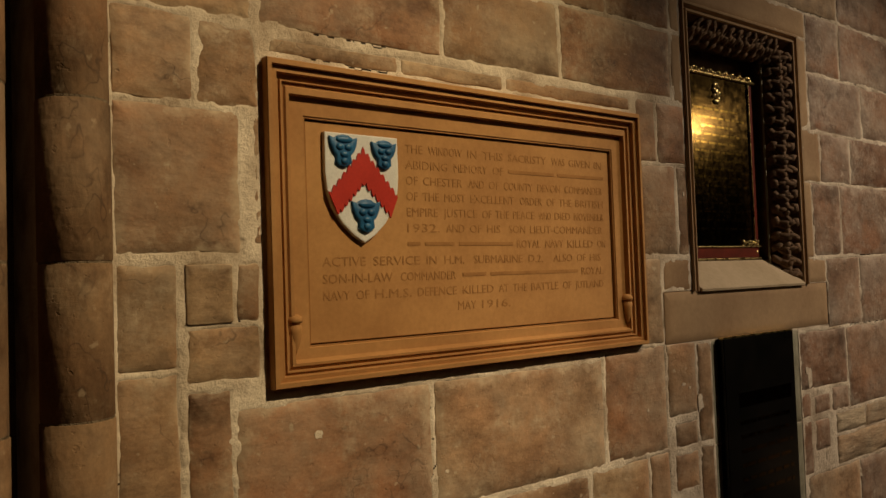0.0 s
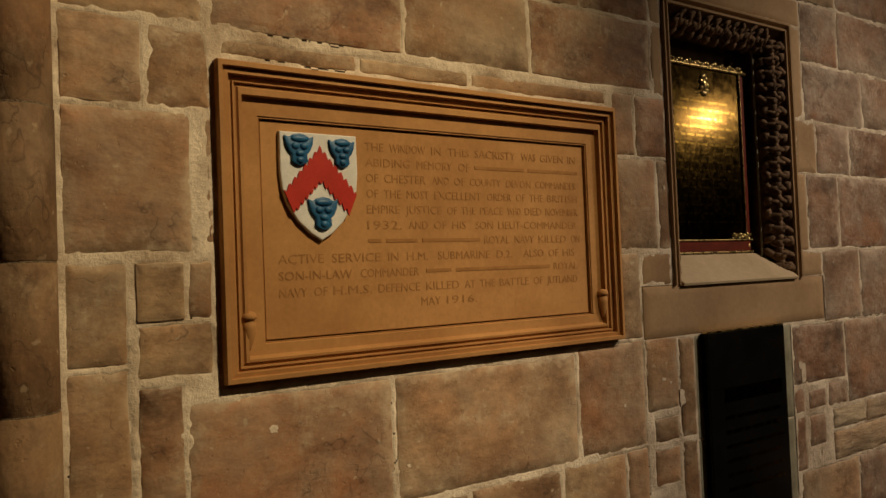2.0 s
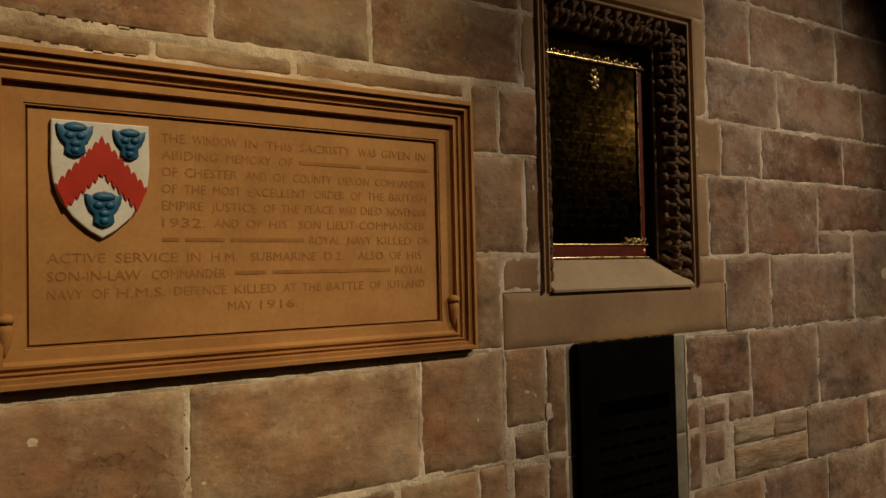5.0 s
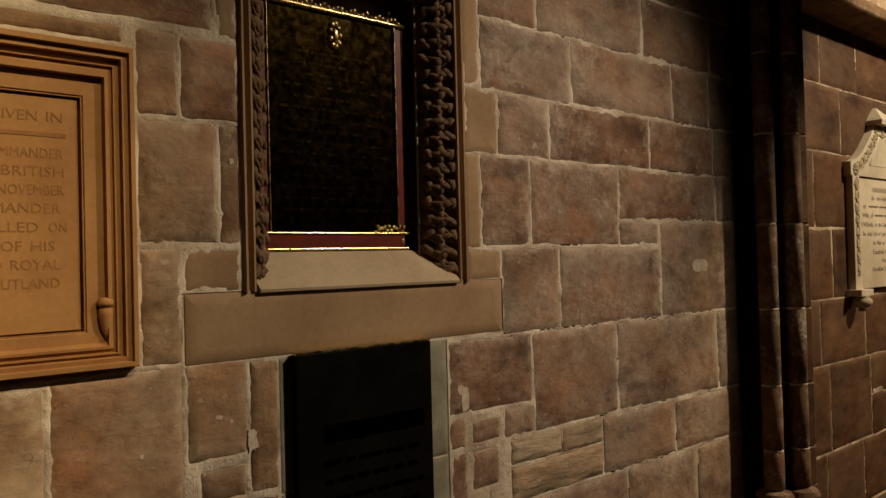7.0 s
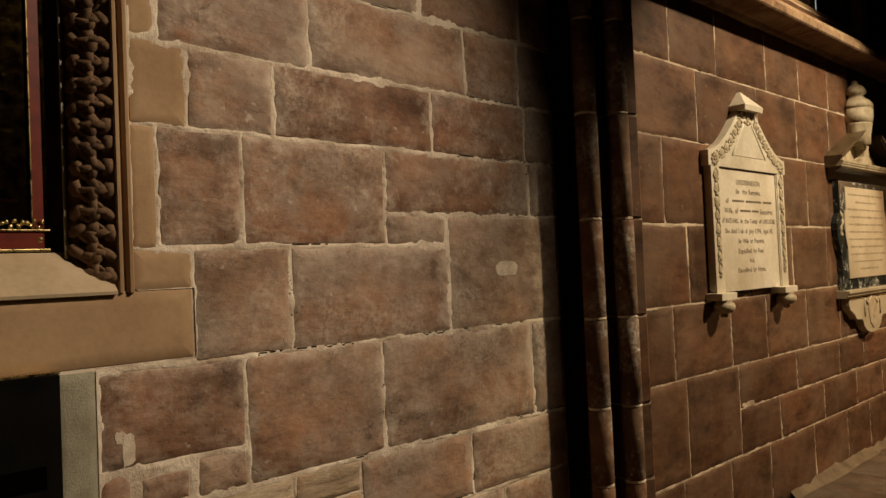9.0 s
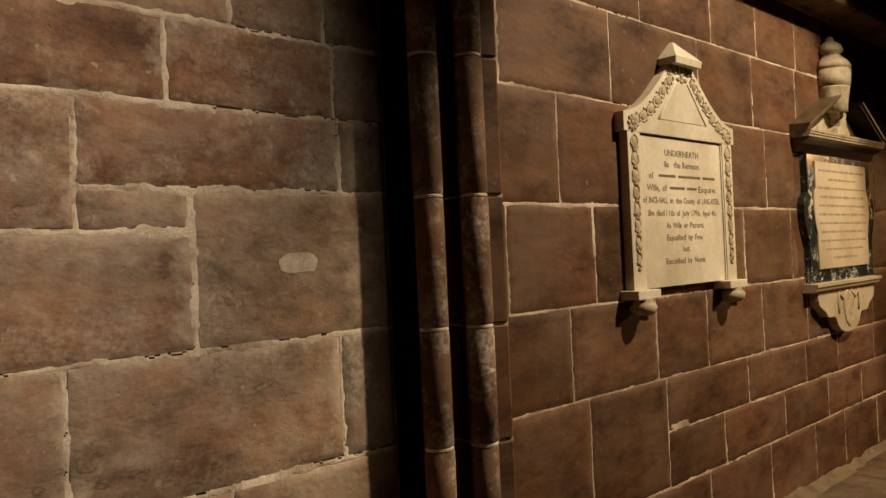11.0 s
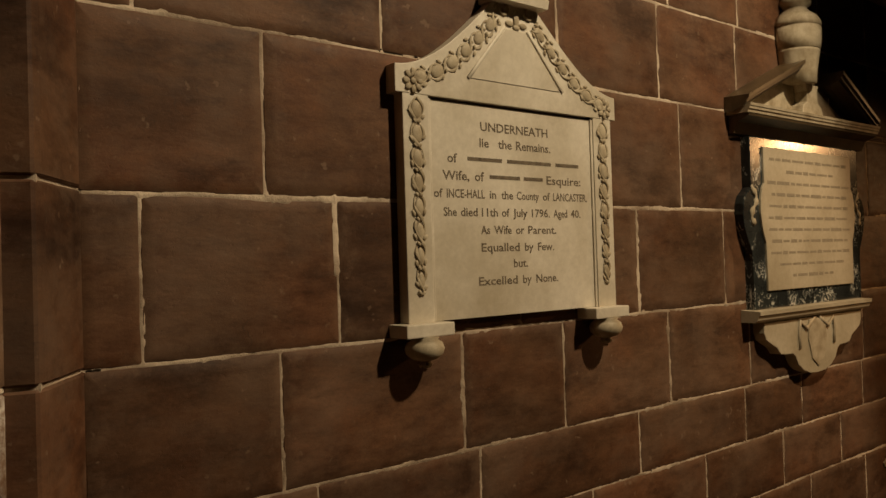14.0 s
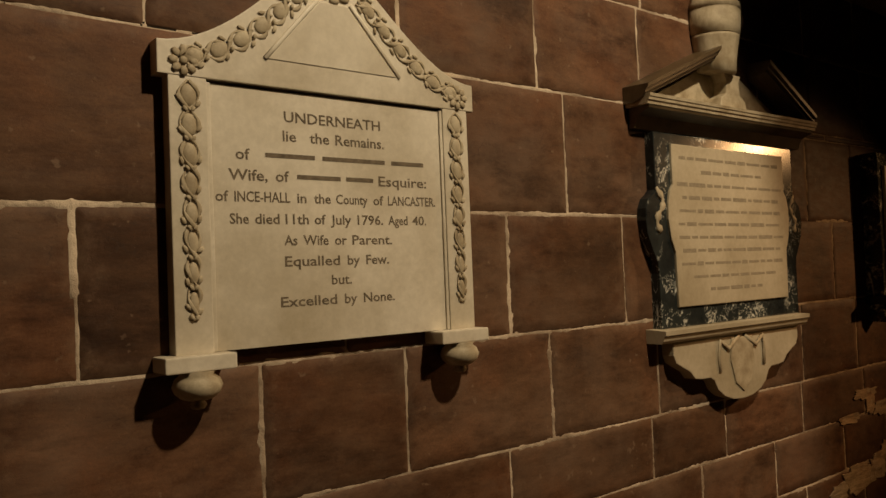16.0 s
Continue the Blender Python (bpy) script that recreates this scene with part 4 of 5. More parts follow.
# shade under the cornice is in its colour; the lit front is paler
run("cornice", M - 0.59, M + 0.60, [(1.676, 1.992), (1.632, 1.992), (1.618, 2.012), (1.60, 2.036), (1.51, 2.056), (1.505, 2.064), (1.676, 2.066)], CORNICE, "underside of the cornice, coloured dark for its shade")
run("cornice_fillet", M - 0.605, M + 0.615, [(1.676, 2.067), (1.50, 2.067), (1.497, 2.078), (1.488, 2.081), (1.485, 2.090), (1.479, 2.093), (1.476, 2.104), (1.676, 2.106)], CARVED, "tan moulded front of the cornice")
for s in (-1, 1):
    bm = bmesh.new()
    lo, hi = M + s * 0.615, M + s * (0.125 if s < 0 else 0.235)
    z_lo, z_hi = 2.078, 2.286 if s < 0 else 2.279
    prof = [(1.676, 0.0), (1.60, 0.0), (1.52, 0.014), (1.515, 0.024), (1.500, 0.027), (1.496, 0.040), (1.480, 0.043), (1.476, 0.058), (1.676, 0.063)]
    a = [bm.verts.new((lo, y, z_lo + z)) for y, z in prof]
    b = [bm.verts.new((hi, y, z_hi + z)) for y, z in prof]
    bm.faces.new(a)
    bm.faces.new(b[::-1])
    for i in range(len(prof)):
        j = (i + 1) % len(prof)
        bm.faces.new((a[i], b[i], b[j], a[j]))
    # the raking halves carry the same shade in their dark colour
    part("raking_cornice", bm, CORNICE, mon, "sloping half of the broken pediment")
part("tympanum", prism([(M - 0.50, 2.106), (M + 0.50, 2.106), (M + 0.20, 2.24), (M + 0.08, 2.30), (M - 0.08, 2.30), (M - 0.2, 2.24)], 1.655, 1.676), CARVED, mon)
bm = prism([(M - 0.10, 2.106), (M + 0.10, 2.106), (M + 0.085, 2.15), (M + 0.05, 2.17), (M + 0.045, 2.22), (M + 0.06, 2.25), (M - 0.06, 2.25), (M - 0.045, 2.22), (M - 0.05, 2.17), (M - 0.085, 2.15)], 1.545, 1.676, 0.006)
part("pedestal", bm, CARVED, mon)
bm = lathe([(0.085, 2.25), (0.088, 2.30), (0.102, 2.385), (0.104, 2.394), (0.098, 2.397), (0.098, 2.401), (0.107, 2.404), (0.111, 2.44), (0.113, 2.492), (0.107, 2.497), (0.107, 2.502), (0.114, 2.506), (0.112, 2.522),
            (0.096, 2.548), (0.070, 2.568), (0.056, 2.582), (0.052, 2.594), (0.072, 2.604), (0.074, 2.618), (0.062, 2.645), (0.040, 2.664), (0.024, 2.672), (0.024, 2.688), (0.016, 2.698), (0.003, 2.704)], 8.497, 0, 28)
for v in bm.verts:
    v.co.y = min(1.603 + v.co.y * 1.7, 1.676)
part("urn", bm, CARVED, mon, "lidded marble urn", smooth=True)
run("shelf", M - 0.545, M + 0.50, [(1.676, 1.205), (1.56, 1.205), (1.545, 1.215), (1.535, 1.232), (1.522, 1.236), (1.520, 1.252), (1.676, 1.256)], CREAM, "narrow cream shelf")
hh = [(0.455, 1.203), (0.455, 1.155), (0.44, 1.125), (0.40, 1.105), (0.355, 1.085), (0.325, 1.055), (0.285, 1.05), (0.225, 1.048), (0.20, 1.035), (0.175, 0.995), (0.13, 0.965), (0.07, 0.947), (0, 0.942)]
part("apron", prism([(M + x, z) for x, z in hh] + [(M - x, z) for x, z in reversed(hh[:-1])], 1.585, 1.676, 0.004), CREAM, mon, "scalloped cream apron")
bm = prism([(M - 0.075, 1.19), (M + 0.075, 1.19), (M + 0.085, 1.10), (M + 0.055, 1.01), (M, 0.972), (M - 0.055, 1.01), (M - 0.085, 1.10)], 1.575, 1.587, 0.004)
part("cartouche", bm, CARVED, mon, "plain oval cartouche")
for s in (-1, 1):
    bm = bmesh.new()
    tube([(M + s * 0.02, 1.58, 1.195), (M + s * 0.10, 1.574, 1.150), (M + s * 0.155, 1.578, 1.185), (M + s * 0.165, 1.578, 1.12), (M + s * 0.16, 1.582, 1.065)], 0.010, 7, bm)
    part("drapery_swag", bm, CARVED, mon, "carved swag and ribbon", smooth=True)

mon.location, mon.scale = (8.703, WALL, 0.925), (1.047, 0.588, 1.047)

# ---- a further dark tablet ----
far = thing("marble_tablet", (10.5, WALL, 1.15), "dark framed wall tablet with pale panel", "memorial")
part("frame_slab", boxed(10.03, 10.95, 1.585, 1.676, 1.285, 2.04, bevel=0.006), DARK_MARBLE, far)
part("inscribed_panel", boxed(10.08, 10.90, 1.568, 1.588, 1.36, 1.97, bevel=0.004), MARBLE, far, "pale marble panel")
part("shelf", boxed(10.01, 10.97, 1.55, 1.676, 1.24, 1.285, bevel=0.006), DARK_MARBLE, far)
for cx in (10.10, 10.88):
    part("bracket", prism([(cx - 0.05, 1.24), (cx + 0.05, 1.24), (cx + 0.04, 1.18), (cx, 1.14), (cx - 0.04, 1.18)], 1.60, 1.676, 0.006), DARK_MARBLE, far)

# ---- wall pieces ----
laid = []      # the beds of all blocks, for the pointing between them


def stone(parent, x0, x1, z0, z1, material, gap, wear, y=WALL, name="stone_block"):
    """A squared block with a slightly irregular outline and worn arrises, in its joint."""
    x0, x1, z0, z1 = x0 + gap / 2, x1 - gap / 2, z0 + gap / 2, z1 - gap / 2
    if material not in (GREENISH, PLASTER):
        laid.append((x0 - gap / 2, x1 + gap / 2, z0 - gap / 2, z1 + gap / 2))
    w, h = x1 - x0, z1 - z0
    if w < 0.015 or h < 0.015:
        return
    nx, nz = max(2, min(6, int(w / 0.09))), max(2, min(5, int(h / 0.08)))
    r = min(0.004 + wear, w * 0.3, h * 0.3)

    def jit():
        return random.uniform(-0.2, 1.0) * wear
    pts = [(x0 + r * 0.35, z0 + r * 0.35)]
    pts += [(x0 + r + (w - 2 * r) * i / nx, z0 + jit()) for i in range(nx + 1)]
    pts += [(x1 - r * 0.35, z0 + r * 0.35)]
    pts += [(x1 - jit(), z0 + r + (h - 2 * r) * i / nz) for i in range(nz + 1)]
    pts += [(x1 - r * 0.35, z1 - r * 0.35)]
    pts += [(x1 - r - (w - 2 * r) * i / nx, z1 - jit()) for i in range(nx + 1)]
    pts += [(x0 + r * 0.35, z1 - r * 0.35)]
    pts += [(x0 + jit(), z1 - r - (h - 2 * r) * i / nz) for i in range(nz + 1)]
    cx, cz = (x0 + x1) / 2, (z0 + z1) / 2
    lean, lift = random.uniform(-1, 1) * wear * 0.12, random.uniform(-1, 0.0) * wear * 0.3
    bev = min(0.0012 + wear * 0.4, w * 0.1, h * 0.1)

    def at(x, z, y_off, inset):
        return (x + (inset if x < cx else -inset) * min(1, abs(x - cx) / (w * 0.5)), y + y_off + lift + lean * (x - cx) / max(w, 0.1), z + (inset if z < cz else -inset) * min(1, abs(z - cz) / (h * 0.5)))
    bm = bmesh.new()
    back = [bm.verts.new((x, y + 0.03, z)) for x, z in pts]
    mid = [bm.verts.new(at(x, z, bev * 0.9, 0)) for x, z in pts]
    front = [bm.verts.new(at(x, z, 0, bev)) for x, z in pts]
    n = len(pts)
    small = min(w, h)
    puff = min(0.0026 if wear > 0.004 else 0.0009, small * 0.03) * random.uniform(0.5, 1.3)
    face, reach = front, min(0.008, small * 0.1)
    for k in range(2):
        reach += min(0.022, w * 0.14, h * 0.14) * random.uniform(0.8, 1.3)
        ring = [bm.verts.new(at(x, z, -puff * (0.62, 1.0)[k] + random.uniform(-1, 1) * puff * 0.22, bev + reach)) for x, z in pts]
        for i in range(n):
            j = (i + 1) % n
            bm.faces.new((face[i], face[j], ring[j], ring[i]))
        face = ring
    bm.faces.new(face)
    for i in range(n):
        j = (i + 1) % n
        bm.faces.new((back[i], back[j], mid[j], mid[i]))
        bm.faces.new((mid[i], mid[j], front[j], front[i]))
    return part(name, bm, material, parent, smooth=True)


def course(parent, z0, z1, xs, material=None, gap=0.005, wear=0.0062):
    for a, b in zip(xs, xs[1:]):
        stone(parent, a, b, z0, z1, material or (LIMED_ASHLAR if a > 4.79 else PINK_ASHLAR if a > 3.25 else ASHLAR), gap, wear)


# first bay, beside the pier and over the tan tablet
course(wall_1, 2.650, 2.900, [0.46, 1.05, 1.62, 2.36, 3.02, 3.62, 4.36, 5.02])
course(wall_1, 2.900, 3.300, [0.46, 1.20, 1.95, 2.60, 3.40, 4.10, 5.02])
course(wall_1, 2.405, 2.650, [0.46, 0.98, 1.55, 2.02, 2.36])
course(wall_1, 2.093, 2.146, [0.81, 1.19, 1.56, 2.13], gap=0.010, wear=0.005)
course(wall_1, 2.160, 2.405, [0.46, 0.79, 1.335, 1.80, 2.36])
course(wall_1, 1.957, 2.160, [0.46, 0.64, 0.795])
course(wall_1, 1.628, 1.957, [0.46, 0.745])
stone(wall_1, 0.765, 0.795, 1.65, 1.95, ASHLAR, 0.007, 0.004)
course(wall_1, 1.385, 1.618, [0.46, 0.598], gap=0.007)
course(wall_1, 0.900, 1.385, [0.46, 0.598], gap=0.007)
stone(wall_1, 0.604, 0.720, 1.475, 1.615, ASHLAR, 0.006, 0.004, WALL - 0.006)
course(wall_1, 1.475, 1.615, [0.722, 0.785], gap=0.007)
course(wall_1, 1.345, 1.475, [0.605, 0.785], gap=0.007)
course(wall_1, 0.950, 1.335, [0.605, 0.712])
course(wall_1, 0.950, 1.292, [0.712, 1.262, 1.940])
course(wall_1, 0.950, 1.310, [1.940, 2.262])
stone(wall_1, 2.262, 2.435, 1.055, 1.310, ASHLAR, 0.007, 0.005)
stone(wall_1, 2.298, 2.428, 0.948, 1.036, ASHLAR, 0.004, 0.004)
stone(wall_1, 2.290, 2.428, 0.800, 0.930, ASHLAR, 0.004, 0.004)
stone(wall_1, 2.435, 2.528, 0.700, 0.945, ASHLAR, 0.007, 0.005)
course(wall_1, 0.700, 0.950, [0.46, 0.598, 0.712, 1.50, 1.86, 2.150, 2.262])
course(wall_1, 0.380, 0.700, [0.46, 0.95, 1.50, 2.05, 2.545])
course(wall_1, FLOOR, 0.380, [0.46, 1.15, 1.80, 2.545])
course(wall_1, FLOOR, 0.300, [2.545, 3.145])
stone(wall_1, 2.435, 2.528, 0.945, 1.305, ASHLAR, 0.007, 0.005)
# between the tan tablet and the niche
course(wall_1, 1.928, 2.150, [2.150, 2.262, 2.428], gap=0.007)
course(wall_1, 1.608, 1.928, [2.150, 2.362, 2.428], gap=0.007)
course(wall_1, 1.310, 1.608, [2.150, 2.262], gap=0.007)
course(wall_1, 2.150, 2.405, [2.362, 2.428], DRESSED, 0.008, 0.003)
# the dressed stones round the niche
stone(wall_1, 2.262, 3.402, 1.304, 1.488, DRESSED, 0.004, 0.002)
stone(wall_1, 2.262, 2.428, 1.488, 1.600, DRESSED, 0.003, 0.001)
stone(wall_1, 3.243, 3.402, 1.488, 1.592, DRESSED, 0.003, 0.001)
stone(wall_1, 2.362, 3.322, 2.532, 2.648, DRESSED, 0.006, 0.003)
course(wall_1, 2.405, 2.535, [2.362, 2.428], DRESSED, 0.004, 0.002)
course(wall_1, 2.142, 2.532, [3.243, 3.320], DRESSED, 0.006, 0.002)
course(wall_1, 1.915, 2.142, [3.243, 3.402], DRESSED, 0.006, 0.002)
course(wall_1, 1.592, 1.915, [3.243, 3.312], DRESSED, 0.006, 0.002)
# from the niche to the shafts
course(wall_1, 2.387, 2.650, [3.320, 3.62, 4.285, 4.820, 5.02])
course(wall_1, 2.135, 2.387, [3.320, 3.805, 4.500, 4.800, 5.02])
course(wall_1, 1.915, 2.135, [3.402, 3.672, 4.320, 4.828, 5.02])
course(wall_1, 1.597, 1.915, [3.312, 3.562, 4.090])
course(wall_1, 1.700, 1.915, [4.090, 4.838, 5.02])
course(wall_1, 1.597, 1.700, [4.090, 4.372])
course(wall_1, 1.290, 1.700, [4.372, 5.02])
course(wall_1, 1.290, 1.597, [3.402, 3.712, 4.372])
course(wall_1, 0.932, 1.290, [3.550, 4.052, 4.815, 5.02])
stone(wall_1, 3.142, 3.550, 1.045, 1.290, PINK_ASHLAR, 0.005, 0.006)
stone(wall_1, 3.398, 3.550, 0.932, 1.040, PINK_ASHLAR, 0.004, 0.005)
stone(wall_1, 3.142, 3.222, 0.932, 1.040, PINK_ASHLAR, 0.004, 0.004)
stone(wall_1, 3.243, 3.378, 0.940, 1.022, PINK_ASHLAR, 0.007, 0.004, WALL - 0.003)
stone(wall_1, 3.240, 3.372, 0.785, 0.918, PINK_ASHLAR, 0.007, 0.004)
stone(wall_1, 3.142, 3.220, 0.700, 0.925, PINK_ASHLAR, 0.006, 0.004)
stone(wall_1, 3.425, 3.945, 0.702, 0.83, RUBBLE, 0.004, 0.007)
stone(wall_1, 3.425, 3.70, 0.83, 0.928, RUBBLE, 0.003, 0.007, WALL - 0.002)
stone(wall_1, 3.70, 3.945, 0.83, 0.928, RUBBLE, 0.003, 0.007)
course(wall_1, 0.700, 0.928, [3.945, 4.450, 5.02])
course(wall_1, 0.380, 0.700, [3.165, 3.62, 4.10, 4.62, 5.02])
course(wall_1, FLOOR, 0.380, [3.165, 3.85, 4.40, 5.02])
for x0, x1 in ((2.530, 2.566), (3.052, 3.142)):
    stone(wall_1, x0, x1, 0.93, 1.30, GREENISH, 0.0, 0.001, WALL + 0.001, "plaster_strip")
    stone(wall_1, x0, x1, 0.55, 0.925, GREENISH, 0.0, 0.001, WALL + 0.001, "plaster_strip")
# beyond the first pier
for z0, z1 in ((0.05, 0.5), (0.5, 0.92), (0.92, 1.38), (1.38, 1.62), (1.62, 1.955), (1.955, 2.3), (2.3, 2.75), (2.75, 3.3)):
    course(wall_3, z0, z1, [-1.9, -1.35, -0.8, -0.26])


def patch(parent, x, z, w, h, material=PLASTER, y=WALL - 0.0046, ragged=1.0):
    """A ragged smear of mortar or plaster on the stone."""
    pts, seed = [], random.uniform(0, 90)
    for i in range(26):
        a = 2 * math.pi * i / 26
        c, s = math.cos(a), math.sin(a)
        k = 0.95 + ragged * (0.42 * noise.noise((c * 1.6 + seed, s * 1.6, 0)) + 0.30 * noise.noise((c * 5 + seed, s * 5, 3)))
        pts.append((x + w / 2 * k * math.copysign(abs(c) ** 0.6, c), z + h / 2 * k * math.copysign(abs(s) ** 0.6, s)))
    y -= random.uniform(0, 0.0012)
    part("plaster_patch", prism(pts, y, WALL + 0.006), material, parent, "pale plaster smear")


patch(wall_1, 4.685, 1.503, 0.135, 0.056, LIMEWASH, ragged=0.35)
# stray dabs of lime on the stones
for x, z, w, h in ((3.216, 1.095, 0.034, 0.080), (3.194, 1.128, 0.022, 0.034), (2.444, 1.090, 0.028, 0.06), (2.350, 1.165, 0.022, 0.012), (2.385, 1.150, 0.012, 0.010),
                   (0.920, 1.202, 0.024, 0.022), (2.15, 1.10, 0.010, 0.012), (1.30, 1.05, 0.012, 0.010), (2.40, 1.83, 0.012, 0.016)):
    patch(wall_1, x, z, w, h, LIMEWASH, WALL - 0.0034)

# second bay


def red_course(z0, z1, xs):
    course(wall_2, z0, z1, xs, RED, 0.003, 0.0036)


red_course(2.500, 2.872, [5.44, 6.01, 6.52, 7.17, 7.68, 8.20, 8.60, 8.95, 9.49, 10.05, 10.6, 11.3, 12.0, 12.6, 13.2])
red_course(2.115, 2.500, [5.44, 5.56, 6.27, 7.02, 7.60, 8.17, 8.62, 9.04, 9.51, 10.1, 10.7, 11.3, 12.0, 12.6, 13.2])
red_course(1.683, 2.115, [5.43, 5.888, 6.50, 7.12, 7.73, 8.35, 9.02])
red_course(2.085, 2.115, [9.02, 9.67])
red_course(1.670, 2.085, [9.02, 9.45, 9.93, 10.6, 11.3, 12.0, 12.6, 13.2])
red_course(2.085, 2.115, [9.67, 10.6, 11.6, 12.6, 13.2])
red_course(1.280, 1.680, [5.43, 5.566, 6.10, 6.80, 7.43, 8.025, 8.65, 9.10, 9.69, 10.3, 11.0, 11.7, 12.4, 13.2])
red_course(0.912, 1.280, [5.432, 5.92, 6.54, 7.00, 7.61, 8.205, 8.80, 9.33, 9.90, 10.5, 11.1, 11.8, 12.5, 13.2])
red_course(0.425, 0.912, [5.44, 6.02, 6.60])
red_course(0.672, 0.912, [6.60, 7.405, 8.15, 8.65, 9.30, 9.95, 10.5, 11.2, 11.9, 12.6, 13.2])
red_course(0.420, 0.672, [6.60, 7.13, 7.835, 8.46, 9.035, 9.70, 10.2, 10.8, 11.5, 12.2, 13.2])
red_course(FLOOR, 0.420, [5.44, 5.95, 6.46, 6.96, 7.63, 8.24, 8.71, 9.3, 9.9, 10.6, 11.3, 12.2, 13.2])
red_course(3.10, 3.155, [7.3, 8.4, 9.5, 10.6, 11.7, 12.2])
red_course(2.875, 3.4, [12.3, 13.2])
# rough lime plaster along the foot of the wall
bm = bmesh.new()
rows = []
for k in range(121):
    x = 7.2 + k * 0.05
    top_z = FLOOR + 0.045 + 0.03 * noise.noise((x * 2.1, 0, 0)) + 0.03 * noise.noise((x * 9, 3, 0))
    out = 0.06 + 0.03 * noise.noise((x * 1.7, 7, 0))
    rows.append([bm.verts.new((x, WALL - 0.004 - out * f + 0.010 * noise.noise((x * 12, f * 5, 1)) * (0 < f < 1), FLOOR + (top_z - FLOOR) * (1 - f) ** 1.4 + 0.010 * noise.noise((x * 15, f * 6, 4)) * (0 < f < 1))) for f in (0, 0.2, 0.45, 0.75, 1.0)])
for a, b in zip(rows, rows[1:]):
    for i in range(4):
        bm.faces.new((a[i], b[i], b[i + 1], a[i + 1]))
part("mortar_fillet", bm, FILLET, wall_2, "rough lime mortar along the foot of the wall", smooth=True)
for x, z, w, h in ((9.95, 0.775, 0.26, 0.05), (10.0, 0.72, 0.10, 0.11), (9.76, 0.668, 0.22, 0.05), (10.14, 0.68, 0.18, 0.07), (9.84, 0.36, 0.34, 0.13), (9.62, 0.33, 0.18, 0.08), (10.06, 0.38, 0.22, 0.12), (10.2, 0.45, 0.2, 0.1)):
    patch(wall_2, x, z, w, h, RUBBLE, WALL - 0.006)
patch(wall_2, 6.70, 0.688, 0.16, 0.032, THIN_MORTAR, WALL - 0.0016)

# pointing in the joints


def cloud(shape, step, size, seed):
    """Smooth random heights of -1 to 1 over a grid, with lumps of the given size."""
    rng = np.random.default_rng(seed)
    rows_n, cols_n = shape
    lattice = rng.uniform(-1, 1, (int(rows_n * step / size) + 3, int(cols_n * step / size) + 3))
    r, k = np.arange(rows_n) * step / size, np.arange(cols_n) * step / size
    ri, ki = r.astype(int), k.astype(int)
    rf, kf = r - ri, k - ki
    rf, kf = (rf * rf * (3 - 2 * rf))[:, None], (kf * kf * (3 - 2 * kf))[None, :]
    a, b2 = lattice[ri][:, ki], lattice[ri][:, ki + 1]
    d, e = lattice[ri + 1][:, ki], lattice[ri + 1][:, ki + 1]
    return (a * (1 - kf) + b2 * kf) * (1 - rf) + (d * (1 - kf) + e * kf) * rf


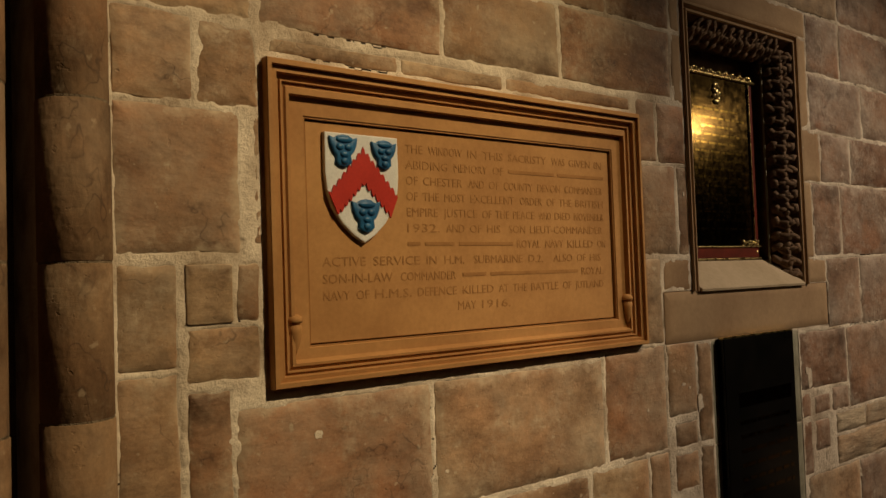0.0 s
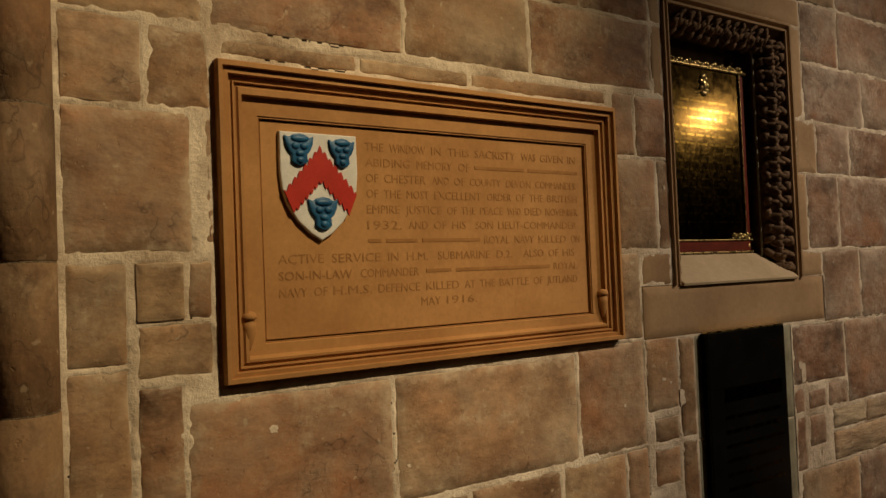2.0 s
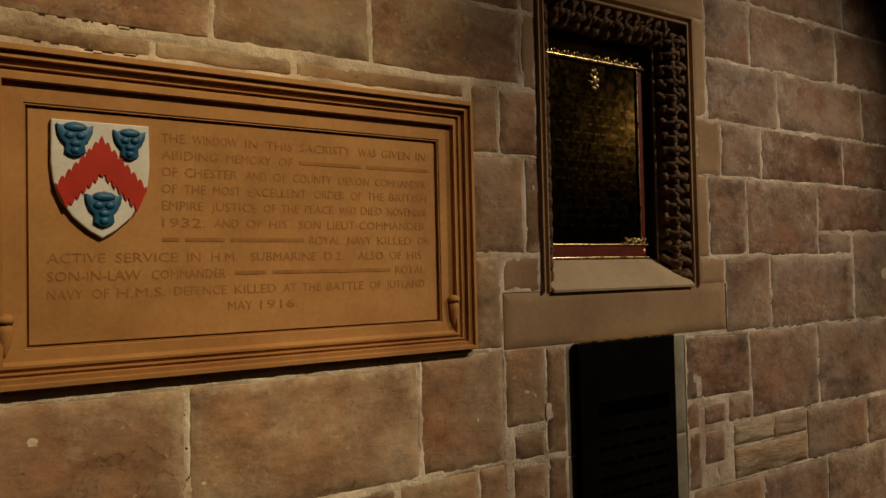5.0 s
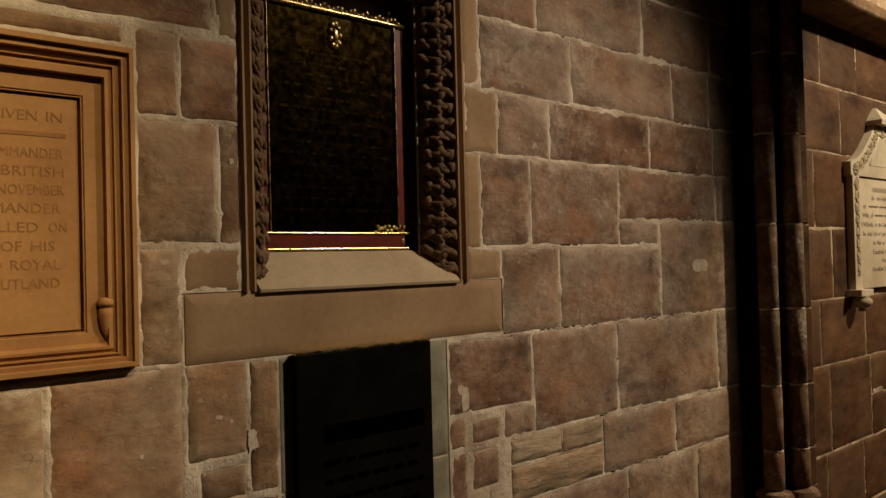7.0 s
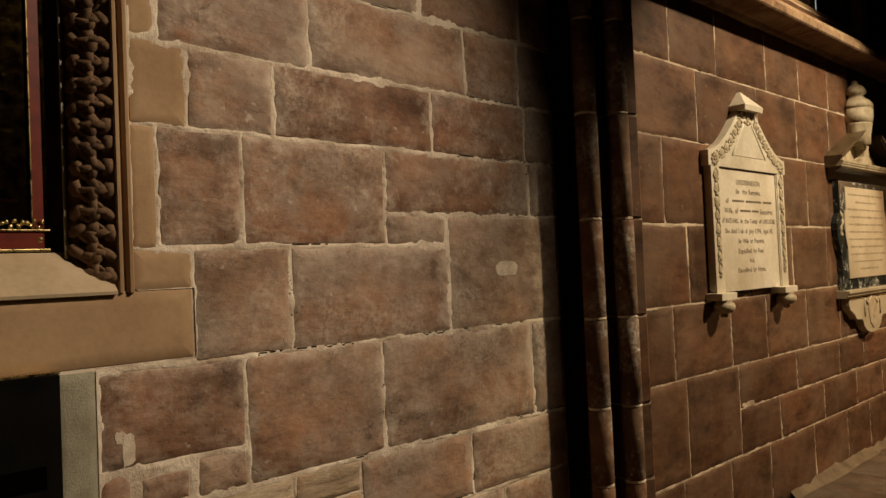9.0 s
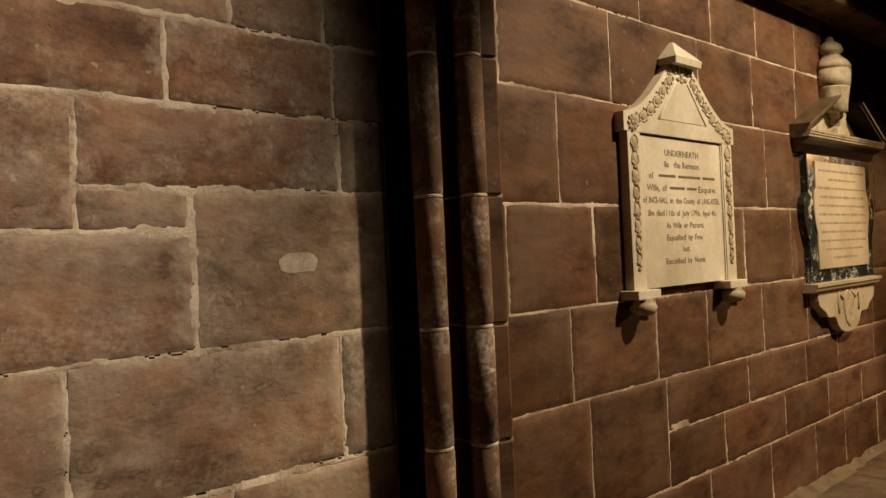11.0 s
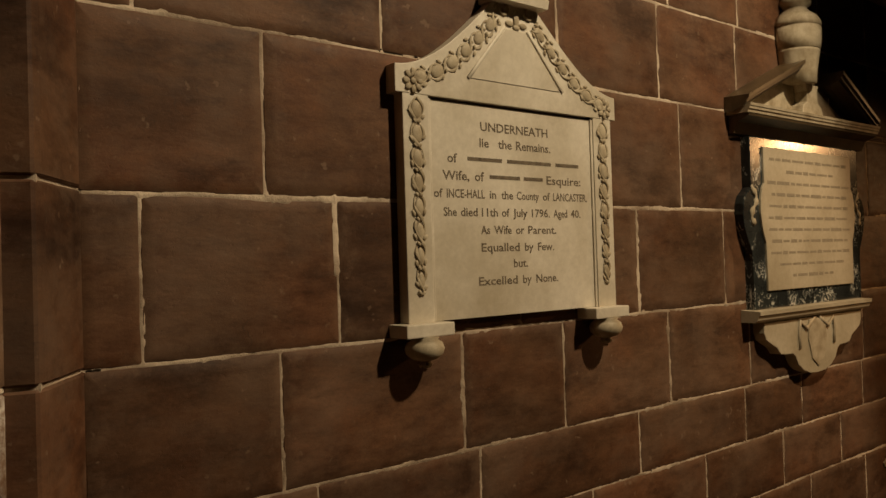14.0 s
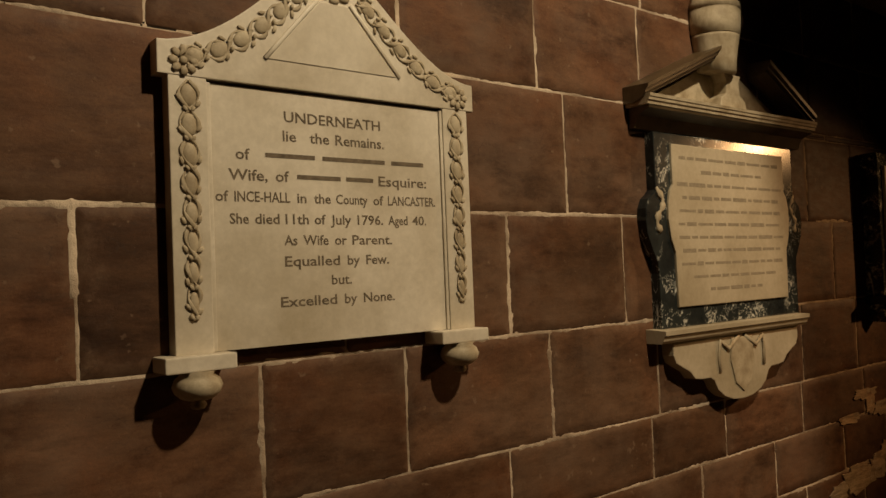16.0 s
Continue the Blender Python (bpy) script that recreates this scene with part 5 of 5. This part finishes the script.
def pointing(parent, x0, x1, z0, z1, holes, material, width, ragged, wander, step, seed, cracked):
    """Hand-laid mortar along every joint: wandering, ragged, here swelling over the stone, there worn away."""
    nx, nz = int((x1 - x0) / step), int((z1 - z0) / step)
    shape = (nz + 1, nx + 1)
    wx = cloud(shape, step, 0.11, seed) * wander + cloud(shape, step, 0.03, seed + 1) * wander * 0.5
    wz = cloud(shape, step, 0.13, seed + 2) * wander + cloud(shape, step, 0.034, seed + 3) * wander * 0.5
    X = x0 + np.arange(nx + 1)[None, :] * step + wx
    Z = z0 + np.arange(nz + 1)[:, None] * step + wz
    depth = np.zeros(shape)
    for a, b2, d, e in laid:
        if b2 < x0 or a > x1 or e < z0 or d > z1:
            continue
        i0, i1 = max(0, int((a - x0) / step) - 3), min(nx + 1, int((b2 - x0) / step) + 4)
        j0, j1 = max(0, int((d - z0) / step) - 3), min(nz + 1, int((e - z0) / step) + 4)
        xs, zs = X[j0:j1, i0:i1], Z[j0:j1, i0:i1]
        inside = np.minimum(np.minimum(xs - a, b2 - xs), np.minimum(zs - d, e - zs))
        now = depth[j0:j1, i0:i1]
        depth[j0:j1, i0:i1] = np.where(inside > 0, inside, np.where(inside > -0.02, np.minimum(now, -inside), now))
    half = width * (1 + 0.55 * cloud(shape, step, 0.22, seed + 4)) + ragged * (cloud(shape, step, 0.045, seed + 5) * 0.6 + cloud(shape, step, 0.016, seed + 6) * 0.6)
    half = np.where(cloud(shape, step, 0.30, seed + 7) > 0.42, half + ragged * 0.9, half)
    over = np.clip((half - depth) / 0.004, -1, 1)
    lift = 0.0019 * over + 0.0009 * cloud(shape, step, 0.02, seed + 8) * (over > 0)
    Y = WALL + 0.0006 - lift
    keep = over > -1
    ids = -np.ones(shape, int)
    cells = keep[:-1, :-1] | keep[1:, :-1] | keep[:-1, 1:] | keep[1:, 1:]
    cx, cz = x0 + (np.arange(nx) + 0.5) * step, z0 + (np.arange(nz) + 0.5) * step
    for a, b2, d, e in holes:
        cells &= ~(((cx > a - step) & (cx < b2 + step))[None, :] & ((cz > d - step) & (cz < e + step))[:, None])
    jj, ii = np.nonzero(cells)
    used = np.zeros(shape, bool)
    for dj, di in ((0, 0), (0, 1), (1, 0), (1, 1)):
        used[jj + dj, ii + di] = True
    uj, ui = np.nonzero(used)
    ids[uj, ui] = np.arange(len(uj))
    verts = np.stack([x0 + ui * step, Y[uj, ui], z0 + uj * step], 1)
    faces = np.stack([ids[jj, ii], ids[jj, ii + 1], ids[jj + 1, ii + 1], ids[jj + 1, ii]], 1)
    me = bpy.data.meshes.new("pointing")
    me.from_pydata(verts.tolist(), [], faces.tolist())
    me.materials.append(material)
    me.materials.append(CRACK)
    open_joint = (over > -0.2) & (np.roll(over, -1, 0) <= -0.2) & (over - np.roll(over, -1, 0) > 0.45) & (cloud(shape, step, 0.30, seed + 9) > cracked)
    me.polygons.foreach_set("material_index", open_joint[jj, ii].astype(np.int32))
    me.polygons.foreach_set("use_smooth", np.ones(len(faces), bool))
    ob = new("pointing", me)
    ob.parent = parent
    ob.location = -Vector(parent.location)
    return tagged(ob, "ragged pale lime mortar in the joints", kind="stuff")


pointing(wall_1, 0.44, 5.015, 0.62, 2.72, [NICHE, RECESS, (0.812, 2.126, 1.318, 2.074), (2.264, 3.400, 1.306, 1.484), (2.534, 2.57, 0.55, 1.30), (3.05, 3.138, 0.55, 1.30), (2.43, 3.24, 1.484, 2.53)], MORTAR, 0.0066, 0.0088, 0.0068, 0.0048, 5, 0.30)
pointing(wall_2, 5.44, 10.7, 0.10, 2.868, [], THIN_MORTAR, 0.0034, 0.0060, 0.0046, 0.0055, 40, 0.60)

# floor flags
y = WALL - 0.005
while y > -2.2:
    y2 = y - random.uniform(0.5, 0.7)
    x = -1.5 + random.uniform(0, 0.5)
    while x < 14.5:
        x2 = x + random.uniform(0.6, 1.1)
        zt = FLOOR + random.uniform(-0.002, 0.002)
        bm = boxed(x + 0.005, x2 - 0.005, y2 + 0.005, y - 0.005, FLOOR - 0.03, zt, bevel=0.004, segments=1)
        part("flagstone", bm, FLAG, floor)
        x = x2
    y = y2
